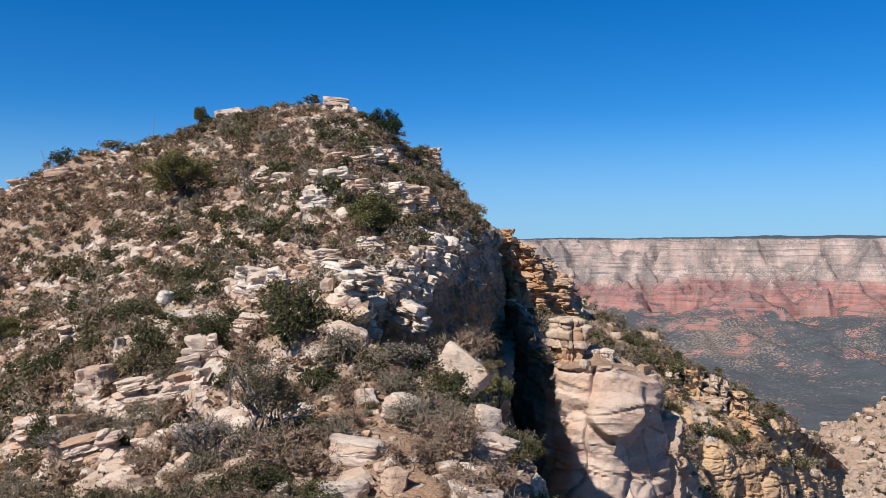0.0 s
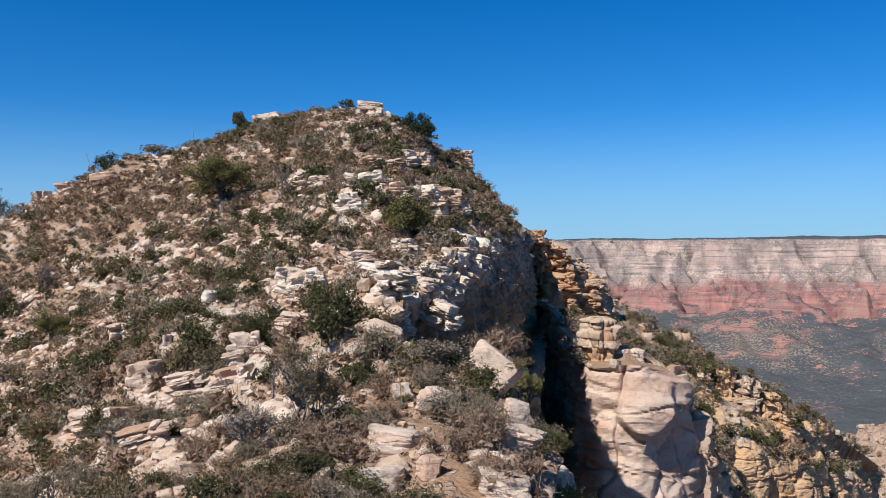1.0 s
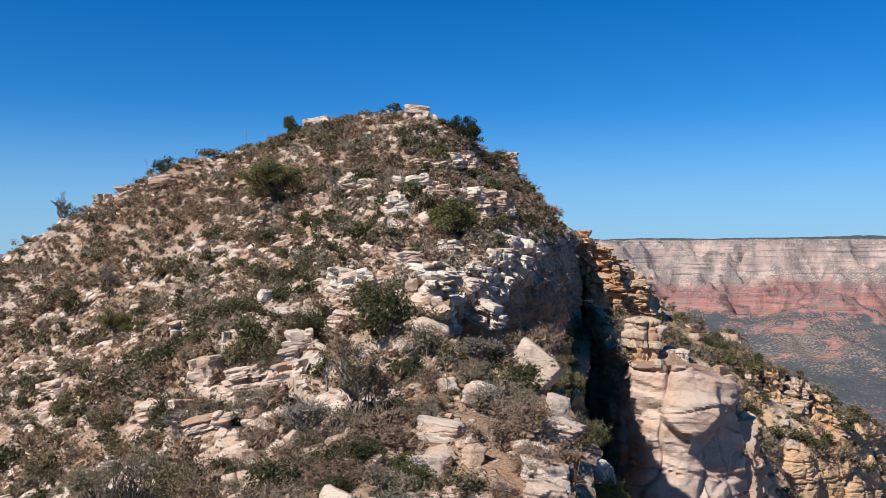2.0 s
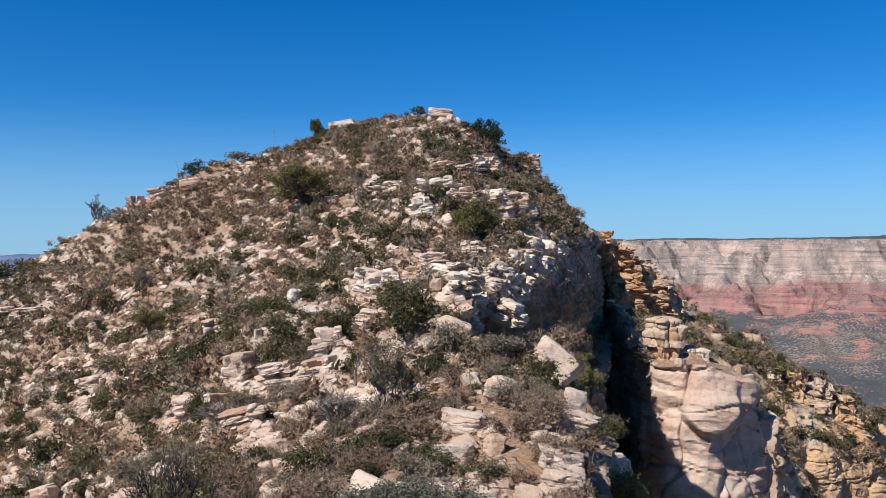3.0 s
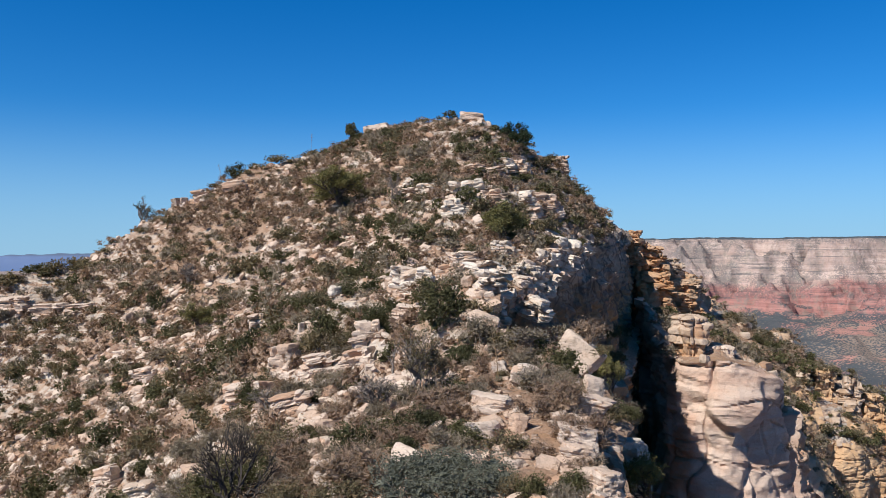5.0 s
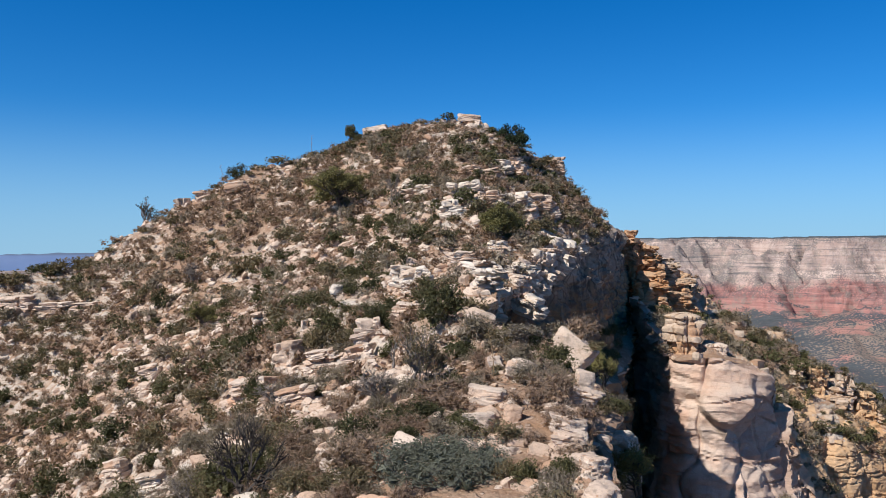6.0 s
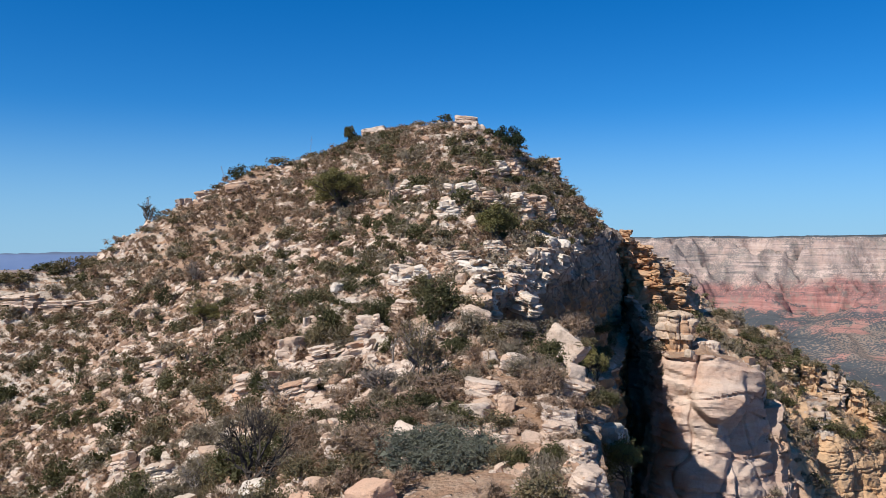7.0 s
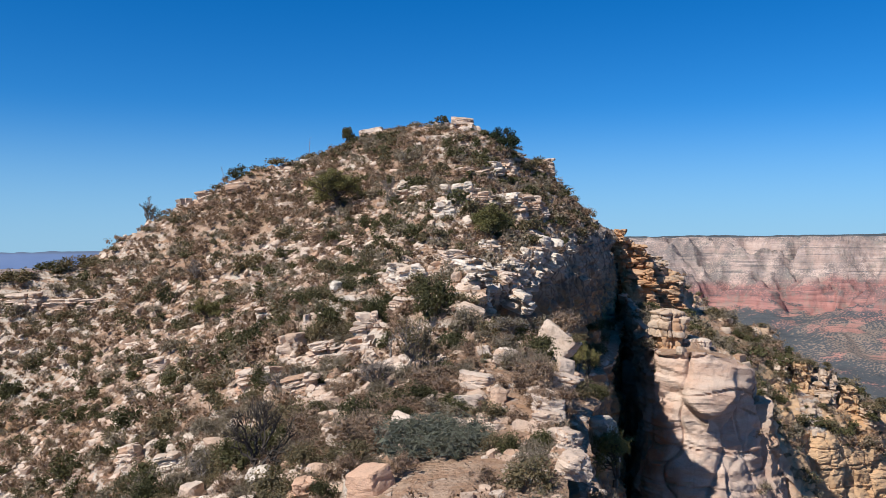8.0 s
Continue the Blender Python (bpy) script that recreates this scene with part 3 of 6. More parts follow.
# ---- building things ----
def link_mesh(name, verts, faces, material, smooth=False):
    """A mesh from arrays: faces is one array, or several of different width."""
    me = bpy.data.meshes.new(name)
    faces = faces if isinstance(faces, list) else [faces]
    faces = [f for f in faces if len(f)]
    me.vertices.add(len(verts))
    me.vertices.foreach_set("co", np.asarray(verts, np.float32).ravel())
    sizes = np.concatenate([np.full(len(f), f.shape[1]) for f in faces])
    loops = np.concatenate([f.ravel() for f in faces]).astype(np.int32)
    me.loops.add(len(loops))
    me.loops.foreach_set("vertex_index", loops)
    me.polygons.add(len(sizes))
    me.polygons.foreach_set("loop_start", (np.cumsum(sizes) - sizes).astype(np.int32))
    me.polygons.foreach_set("use_smooth", np.full(len(sizes), bool(smooth)))
    me.update(calc_edges=True)
    if smooth:
        me.set_sharp_from_angle(angle=radians(smooth if smooth > 1 else 180))
    me.materials.append(material)
    return me


def part(name, me, parent, label=""):
    ob = new(name, me)
    ob.parent = parent
    return tagged(ob, label)


def thing(name, meshes, label, category, group=""):
    """An Empty at the base of a thing, with one part for each (name, mesh)."""
    root = tagged(new(name), label, category, group)
    for n, me in meshes:
        part(n, me, root)
    return root


# ---- stones ----
BOXBALL = {}


def box_ball(n):
    """A ball made of six square grids of n by n faces: unit directions and quads."""
    if n not in BOXBALL:
        u = np.tan(np.linspace(-1, 1, n + 1) * np.pi / 4)
        index, dirs, quads = {}, [], []
        for axis in range(3):
            for sign in (-1.0, 1.0):
                ids = np.zeros((n + 1, n + 1), int)
                for i in range(n + 1):
                    for j in range(n + 1):
                        p = np.zeros(3)
                        p[axis], p[(axis + 1) % 3], p[(axis + 2) % 3] = sign, u[i], u[j]
                        key = tuple(np.round(p, 5))
                        if key not in index:
                            index[key] = len(dirs)
                            dirs.append(p / np.linalg.norm(p))
                        ids[i, j] = index[key]
                q = np.stack([ids[:-1, :-1], ids[1:, :-1], ids[1:, 1:], ids[:-1, 1:]], -1).reshape(-1, 4)
                quads.append(q if sign > 0 else q[:, ::-1])
        BOXBALL[n] = (np.array(dirs), np.concatenate(quads))
    return BOXBALL[n]


def stone(seed, level, size=(1.0, 0.8, 0.6), cuts=7, beds=0.05, rough=0.1):
    """Verts and faces of a broken block about its centre: a body bounded by planes with worn edges, on higher levels split into beds, chipped and grained."""
    rng = np.random.default_rng(seed)
    d, faces = box_ball({0: 1, 1: 2, 2: 3, 3: 6, 4: 11, 5: 17}[level])
    sides = np.concatenate([np.eye(3), -np.eye(3)]) + rng.normal(scale=0.15, size=(6, 3))
    extra = rng.normal(size=(max(cuts, 0) + 3, 3)) * (1, 1, 0.75)
    n = np.concatenate([sides, extra])
    n /= np.linalg.norm(n, axis=1, keepdims=True)
    reach = np.concatenate([0.5 * rng.uniform(0.84, 1.04, 6), 0.5 * np.abs(n[6:]).sum(1) * rng.uniform(0.62, 0.92, len(extra))])
    worn = rng.uniform(11, 24)
    r = ((np.maximum(d @ n.T, 0) / reach) ** worn).sum(1) ** (-1 / worn)
    p = d * r[:, None]
    if level > 1:
        o = rng.uniform(0, 50)
        k = 1 + 1.3 * rough * fbm(p[:, 0] * 2.3 + o, p[:, 1] * 2.3, p[:, 2] * 3, 3)
        if level > 2:
            # beds of uneven thickness that weather back by different amounts, with a seam between them
            tilt = p[:, 2] + 0.1 * p[:, 0] * rng.normal() + 0.1 * p[:, 1] * rng.normal() + 0.05 * vnoise(p[:, 0] * 2 + o, p[:, 1] * 2, p[:, 2] * 2)
            q = (tilt + 0.1 * vnoise(tilt * 5 + o, tilt * 0, tilt * 0)) * (3.8 if level > 3 else 3.0) + o
            row = np.floor(q)
            fr = q - row
            seam = np.exp(-((np.minimum(fr, 1 - fr) / 0.13) ** 2))
            k = k + 1.6 * beds * (cells(row, row * 0 + seed, row * 0) - 0.55) - 1.1 * beds * seam
            # corners broken away along joints
            joint, rid = blocks(p[:, 0] * 2.2 + o, p[:, 1] * 2.2, p[:, 2] * 2.6, seed % 89)
            k = k + (0.6 * rough + 0.05) * (rid - 0.6) - 0.05 * np.exp(-((joint / 0.09) ** 2))
            k = k + 0.5 * rough * fbm(p[:, 0] * 9 + o, p[:, 1] * 9, p[:, 2] * 9, 2)
        p = p * np.stack([k, k, 1 + 0.5 * (k - 1)], -1)
    return p * np.array(size), faces


def stone_mat(name, light, warm, dark):
    m = Mat(name, 0.93)
    obj = m.n.new("ShaderNodeTexCoord").outputs["Object"]
    ran = m.n.new("ShaderNodeObjectInfo").outputs["Random"]
    isl = m.n["Geometry"].outputs["Random Per Island"]
    pick = m.math("FRACT", m.math("ADD", ran, isl))
    c = m.mix(m.step(pick, 0.25, 0.85), light, warm)
    c = m.mix(m.step(pick, 0.86, 0.97, 0, 0.7), c, (0.46, 0.27, 0.17))
    c = m.mix(m.step(m.noise(1.1, 5, 0.65), 0.5, 0.72, 0, 0.8), c, dark)
    c = m.mix(m.step(m.noise(5.5, 5, 0.7), 0.52, 0.66, 0, 0.55), c, dark)
    c = m.mix(m.step(m.noise(2.3, 4, 0.6, where=m.pos, stretch=(0.6, 0.6, 2.0)), 0.52, 0.68, 0, 0.4), c, warm)
    fine = m.noise(22, 5, 0.7)
    c = m.mix(m.step(fine, 0.3, 0.75, 0, 0.45), c, m.mix(1.0, c, (0.6, 0.55, 0.5), "MULTIPLY"))
    # lichen and weathered pits
    c = m.mix(m.step(m.cell(9.0), 0.16, 0.05, 0, 0.4), c, dark)
    m.colour(c)
    layers = m.noise(1.6, 4, 0.65, where=obj, stretch=(0.35, 0.35, 3.0))
    m.relief(m.math("ADD", m.math("MULTIPLY", layers, 0.6), m.math("ADD", m.noise(3.0, 5, 0.65, stretch=(0.6, 0.6, 2.0)), m.math("MULTIPLY", fine, 0.5))), 0.75, 0.1)
    return m.mat


STONE = stone_mat("weathered_sandstone", (0.70, 0.575, 0.485), (0.60, 0.435, 0.335), (0.34, 0.27, 0.22))
STONE_PINK = stone_mat("pink_sandstone", (0.66, 0.43, 0.31), (0.60, 0.37, 0.255), (0.48, 0.32, 0.24))
STONE_WHITE = stone_mat("white_sandstone", (0.76, 0.67, 0.585), (0.66, 0.54, 0.44), (0.39, 0.335, 0.29))
STONE_BUFF = stone_mat("buff_sandstone", (0.58, 0.46, 0.37), (0.51, 0.36, 0.25), (0.32, 0.255, 0.21))


def boulder(x, y, size, turn=0.0, tilt=0.0, lean=0.0, sink=0.3, z=None, seed=1, mat=None, beds=0.05, label="pale weathered sandstone boulder on the slope", name="boulder", level=4, cuts=9, rough=0.1):
    """One large stone, sunk a little into the ground at x, y."""
    v, f = stone(seed, level, size, cuts, beds, rough)
    ob = new(name, link_mesh(name, v, f, mat or STONE, 26))
    top = size[2] * 0.5
    base = float(ground(x, y)) if z is None else z
    ob.matrix_world = pose(x, y, base + top * (1 - 2 * sink), tilt, lean, turn)
    return tagged(ob, label, "boulder", "boulders on the hill")


# ---- plants ----
def frames_of(d):
    a = np.where(np.abs(d[:, 2:3]) < 0.9, np.array([[0, 0, 1.0]]), np.array([[1.0, 0, 0]]))
    u = np.cross(d, a)
    u /= np.linalg.norm(u, axis=1, keepdims=True) + 1e-9
    return u, np.cross(d, u)


def leaves(rng, centres, out, size, long=1.3, broad=0.62):
    """Kite-shaped leaf sprays at centres: three-cornered, turned at random round their outward way."""
    n = len(centres)
    d = out + rng.normal(scale=1.0, size=(n, 3))
    d /= np.linalg.norm(d, axis=1, keepdims=True) + 1e-9
    u, w = frames_of(d)
    a = rng.uniform(0, 2 * np.pi, n)[:, None]
    side = u * np.cos(a) + w * np.sin(a)
    s = (size * rng.uniform(0.6, 1.4, n))[:, None]
    v = np.stack([centres - side * s * broad, centres + side * s * broad, centres + d * s * long], 1).reshape(-1, 3)
    return v, np.arange(3 * n).reshape(-1, 3)


def tube(points, radii, sides=4):
    p, r = np.asarray(points, float), np.asarray(radii, float)
    d = np.gradient(p, axis=0)
    d /= np.linalg.norm(d, axis=1, keepdims=True) + 1e-9
    u, w = frames_of(d)
    a = np.arange(sides) / sides * 2 * np.pi
    v = (p[:, None] + r[:, None, None] * (u[:, None] * np.cos(a)[None, :, None] + w[:, None] * np.sin(a)[None, :, None])).reshape(-1, 3)
    i = np.arange(len(p) - 1)[:, None] * sides + np.arange(sides)[None]
    j = np.arange(len(p) - 1)[:, None] * sides + (np.arange(sides)[None] + 1) % sides
    return v, np.stack([i, j, j + sides, i + sides], -1).reshape(-1, 4)


def join(pieces):
    vs, fs, k = [], [], 0
    for v, f in pieces:
        vs.append(v)
        fs.append(f + k)
        k += len(v)
    return np.concatenate(vs), np.concatenate(fs)


def limb(rng, a, b, r0, r1, bend=0.15, n=5, sides=4):
    """A crooked tapering limb from a to b."""
    a, b = np.array(a, float), np.array(b, float)
    t = np.linspace(0, 1, n)[:, None]
    p = a + (b - a) * t
    p[1:-1] += rng.normal(scale=bend * np.linalg.norm(b - a) / 2, size=(n - 2, 3))
    return tube(p, r0 + (r1 - r0) * t[:, 0], sides), p


def bush(seed, height=0.75, lobes=8, count=900, leaf=0.045, spread=0.34, twigs=40, stems=6, fill=0.5, clear=0.0, stem_r=0.012, solid=0.78, dense=40, inner_leaf=0.055, long=1.3, broad=0.62):
    """A shrub one metre across: stems, twigs and sprays of leaves in uneven lobes. Returns two meshes' arrays."""
    rng = np.random.default_rng(seed)
    ang = rng.uniform(0, 2 * np.pi, lobes)
    rad = spread * np.sqrt(rng.uniform(0.05, 1, lobes))
    c = np.stack([np.cos(ang) * rad, np.sin(ang) * rad, height * rng.uniform(0.2 + clear, 0.74, lobes) * (1.1 - 0.55 * rad / spread)], -1)
    r = rng.uniform(0.16, 0.27, lobes) * (0.6 + 0.5 * height)
    pieces = []
    for k in range(lobes):
        if k < stems or (stems > 2 and rng.random() < 0.5):
            (v, f), p = limb(rng, (c[k, 0] * 0.12, c[k, 1] * 0.12, -0.06), c[k], stem_r, stem_r * 0.45, 0.2, 4, 3)
            pieces.append((v, f))
    for _ in range(twigs):
        k = rng.integers(lobes)
        d = rng.normal(size=3)
        d[2] = abs(d[2]) * 0.8 + 0.1
        d /= np.linalg.norm(d)
        (v, f), p = limb(rng, c[k] - d * r[k] * 0.4, c[k] + d * r[k] * rng.uniform(0.85, 1.3), stem_r * 0.45, stem_r * 0.2, 0.2, 2, 3)
        pieces.append((v, f))
    w = r**2 / (r**2).sum()
    k = rng.choice(lobes, count, p=w)
    d = rng.normal(size=(count, 3))
    d[:, 2] = np.where(d[:, 2] < -0.7, -d[:, 2], d[:, 2])
    d /= np.linalg.norm(d, axis=1, keepdims=True)
    far = fill + (1 - fill) * rng.uniform(0, 1, count) ** 0.6
    far *= 1 + 0.35 * vnoise(d[:, 0] * 2.2 + k * 7.3, d[:, 1] * 2.2, d[:, 2] * 2.2 + seed)
    at = c[k] + d * (r[k] * far)[:, None]
    at[:, 2] = np.maximum(at[:, 2], 0.02)
    # the dense inside of each lobe: larger sprays close to its heart
    inner = np.repeat(np.arange(lobes), dense)
    e = rng.normal(size=(len(inner), 3))
    e /= np.linalg.norm(e, axis=1, keepdims=True)
    heart = c[inner] + e * (r[inner] * solid * rng.uniform(0.1, 0.95, len(inner)))[:, None]
    heart[:, 2] = np.maximum(heart[:, 2], 0.0)
    return join(pieces), join([leaves(rng, at, d * 0.8 + np.array([0, 0, 0.35]), leaf, long, broad), leaves(rng, heart, e * 0.5, inner_leaf, 1.2, 0.7)])


def branchy(seed, height=1.0, reach=0.5, levels=4, r0=0.035, split=3, lean=(0.1, 0.0), start=0.28, droop=0.0):
    """Bare branching wood one metre high. Returns the arrays and the twig tips."""
    rng = np.random.default_rng(seed)
    pieces, tips = [], []

    def grow(a, d, length, r, level):
        b = a + d * length
        (v, f), p = limb(rng, a, b, r, r * 0.62, 0.16, 5 if level < 2 else 4, 5 if level == 0 else 4 if level == 1 else 3)
        pieces.append((v, f))
        if level >= levels:
            tips.append(b)
            return
        for n in range(split + (1 if rng.random() < 0.4 else 0)):
            e = d + rng.normal(scale=0.62, size=3) * np.array([1, 1, 0.6]) + np.array([0, 0, 0.12 - droop * level])
            e /= np.linalg.norm(e)
            where = p[-1] if n == 0 else p[rng.integers(len(p) // 2, len(p))]
            grow(where, e, length * rng.uniform(0.62, 0.85), r * 0.6, level + 1)

    grow(np.array([0, 0, -0.08]), np.array([lean[0], lean[1], 1.0]) / np.linalg.norm([lean[0], lean[1], 1.0]), start * height, r0, 0)
    v, f = join(pieces)
    tips = np.array(tips)
    s = height / max(v[:, 2].max(), 1e-3)
    q = reach / max(np.abs(v[:, :2]).max(), 1e-3)
    k = np.array([q, q, s])
    return (v * k, f), tips * k


def tufts(seed, at, per, spread, leaf):
    rng = np.random.default_rng(seed)
    c = np.repeat(at, per, 0)
    d = rng.normal(size=c.shape)
    d /= np.linalg.norm(d, axis=1, keepdims=True)
    c = c + d * (spread * rng.uniform(0.2, 1, len(c)) ** 0.7)[:, None]
    return leaves(rng, c, d * 0.6 + np.array([0, 0, 0.5]), leaf)


def leaf_mat(name, a, b, dry, dry_at=0.8, rough=0.7):
    m = Mat(name, rough)
    ran = m.n.new("ShaderNodeObjectInfo").outputs["Random"]
    isl = m.n["Geometry"].outputs["Random Per Island"]
    patch = m.noise(0.55, 3, 0.6)
    c = m.mix(m.step(m.math("ADD", m.math("MULTIPLY", ran, 0.5), m.math("MULTIPLY", patch, 0.5)), 0.25, 0.75), a, b)
    c = m.mix(m.step(isl, 0.3, 1.0, 0, 0.55), c, m.mix(1.0, c, (1.5, 1.45, 1.2), "MULTIPLY"))
    c = m.mix(m.step(isl, dry_at, dry_at + 0.12, 0, 0.9), c, dry)
    sprig = m.noise(16, 4, 0.75)
    c = m.mix(m.step(sprig, 0.3, 0.6), m.mix(1.0, c, (0.72, 0.72, 0.72), "MULTIPLY"), c)
    m.colour(c)
    m.relief(sprig, 0.6, 0.05)
    m.bsdf.inputs["Specular IOR Level"].default_value = 0.2
    glow = m.add("ShaderNodeBsdfTranslucent", Color=m.mix(1.0, c, (1.25, 1.2, 0.8), "MULTIPLY"))
    both = m.add("ShaderNodeMixShader", Fac=0.22)
    m.l.new(m.bsdf.outputs[0], both.inputs[1])
    m.l.new(glow.outputs[0], both.inputs[2])
    m.l.new(both.outputs[0], m.n["Material Output"].inputs["Surface"])
    return m.mat


def bark_mat(name, a, b):
    m = Mat(name, 0.9)
    m.colour(m.mix(m.step(m.noise(9, 4, 0.7, stretch=(1, 1, 0.3)), 0.35, 0.65), a, b))
    m.relief(m.noise(30, 4, 0.7, stretch=(1, 1, 0.2)), 0.5, 0.02)
    return m.mat


LEAF_OAK = leaf_mat("scrub_oak_leaf", (0.140, 0.122, 0.076), (0.195, 0.160, 0.098), (0.24, 0.16, 0.09))
LEAF_OLIVE = leaf_mat("oak_tree_leaf", (0.17, 0.162, 0.07), (0.235, 0.212, 0.092), (0.24, 0.18, 0.09), 0.9)
LEAF_GREEN = leaf_mat("manzanita_leaf", (0.068, 0.070, 0.035), (0.102, 0.098, 0.048), (0.14, 0.12, 0.06), 0.9)
LEAF_GREY = leaf_mat("silver_brush_leaf", (0.205, 0.172, 0.135), (0.265, 0.222, 0.175), (0.21, 0.17, 0.12))
LEAF_DRY = leaf_mat("dry_brush_leaf", (0.30, 0.205, 0.155), (0.385, 0.28, 0.215), (0.13, 0.08, 0.05), 0.75)
LEAF_SAGE = leaf_mat("blue_grey_leaf", (0.150, 0.158, 0.130), (0.195, 0.200, 0.165), (0.15, 0.14, 0.10), 0.88)
LEAF_PINE = leaf_mat("pine_needles", (0.026, 0.042, 0.024), (0.045, 0.062, 0.030), (0.08, 0.07, 0.04), 0.93)
BARK = bark_mat("dark_bark", (0.07, 0.055, 0.045), (0.13, 0.105, 0.085))
DARKWOOD = bark_mat("dark_dead_wood", (0.075, 0.062, 0.055), (0.04, 0.034, 0.03))
DEADWOOD = bark_mat("grey_dead_wood", (0.25, 0.215, 0.195), (0.14, 0.115, 0.10))
TWIG = bark_mat("dry_twig", (0.18, 0.14, 0.115), (0.26, 0.205, 0.17))

# kind: name, label, leaf, wood, and the form of the near and far builds
KINDS = {
    "dry": ("dry_shrub", "leafless-looking brown dry brush on stony soil", LEAF_DRY, TWIG, dict(height=0.72, lobes=9, count=700, leaf=0.036, twigs=60, fill=0.5, solid=0.72, long=2.4, broad=0.3)),
    "grey": ("grey_shrub", "grey-green desert brush with fine leaves", LEAF_GREY, TWIG, dict(height=0.66, lobes=9, count=840, leaf=0.038, twigs=36, fill=0.55, solid=0.75, long=1.9, broad=0.4)),
    "oak": ("oak_shrub", "olive-green scrub oak shrub between pale rocks", LEAF_OAK, BARK, dict(height=0.75, lobes=9, count=950, leaf=0.044, twigs=26, fill=0.5)),
    "manz": ("evergreen_shrub", "dense dark green evergreen shrub on the slope", LEAF_GREEN, BARK, dict(height=0.82, lobes=8, count=1150, leaf=0.044, twigs=16, fill=0.55)),
}
NEAR, MID, FAR, WIDE = {}, {}, {}, {}
for order, (key, (name, label, leaf, wood, form)) in enumerate(KINDS.items()):
    NEAR[key] = []
    for v in range(4):
        stems, foliage = bush(100 * order + v, **dict(form, count=form["count"] * 14 // 10, leaf=form["leaf"] * 0.66, twigs=form["twigs"] * 3 // 4, lobes=form["lobes"] + 4, solid=0.3))
        NEAR[key].append((link_mesh("wood", *stems, wood), link_mesh("foliage", *foliage, leaf)))
    wide_form = dict(form, count=form["count"] * 3, leaf=form["leaf"] * 0.43, twigs=form["twigs"] * 3 // 2, lobes=form["lobes"] + 9, solid=0.32)
    WIDE[key] = []
    for v in range(2):
        stems, foliage = bush(100 * order + 80 + v, **wide_form)
        WIDE[key].append((link_mesh("wood", *stems, wood), link_mesh("foliage", *foliage, leaf)))
    some = dict(form, count=form["count"] * 64 // 100, leaf=form["leaf"] * 0.85, solid=0.45, twigs=max(form["twigs"] // 3, 8))
    MID[key] = []
    for v in range(4):
        stems, foliage = bush(100 * order + 30 + v, **some)
        MID[key].append((link_mesh("wood", *stems, wood), link_mesh("foliage", *foliage, leaf)))
    thin = dict(form, count=form["count"] * 20 // 100, leaf=form["leaf"] * 1.12, solid=0.7, twigs=form["twigs"] // 20, stems=1, lobes=6, spread=0.32, dense=18, inner_leaf=0.075)
    FAR[key] = [bush(100 * order + 50 + v, **thin) for v in range(5)]


def shrub(key, x, y, wide, high, z=None, variant=0, turn=0.0, label=""):
    """One shrub of a kind, wide and high in metres, rooted at x, y."""
    name, text, *_ = KINDS[key]
    far = math.hypot(x, y + 6)
    meshes = WIDE[key][variant % 2] if wide > 1.9 and far < 46 else (NEAR if far < 36 else MID)[key][variant % 4]
    root = thing(name, list(zip(("wood", "foliage"), meshes)), label or text, "shrub", name.replace("_", " ") + "s on the hill")
    base = float(ground(x, y)) if z is None else z
    f = KINDS[key][4]["height"]
    root.matrix_world = pose(x, y, base - (0.22 if wide > 2.9 else 0.1) * high, 0, 0, turn) @ Matrix.Diagonal((wide / 0.95, wide / 0.95, high / f, 1))
    return root


def small_tree(name, label, x, y, wide, high, wood, leaf, seed, per=26, spread=0.13, size=0.03, levels=4, z=None, keep=1.0, turn=0.0, lean=(0.1, 0.0), category="tree", split=3):
    """A tree or large shrub grown from one foot: branching wood and, where it lives, tufts at its tips."""
    (v, f), tips = branchy(seed, 1.0, 0.5, levels, 0.04, split, lean)
    root = thing(name, [("wood", link_mesh("wood", v, f, wood))], label, category)
    if leaf:
        rng = np.random.default_rng(seed + 7)
        tips = tips[rng.random(len(tips)) < keep]
        part("foliage", link_mesh("foliage", *tufts(seed + 1, tips, per, spread, size), leaf), root)
    base = float(ground(x, y)) if z is None else z
    sink = 0.2 * high if leaf and keep > 0.9 and z is None else 0.05
    root.matrix_world = pose(x, y, base - sink, 0, 0, turn) @ Matrix.Diagonal((wide, wide, high + sink, 1))
    return root


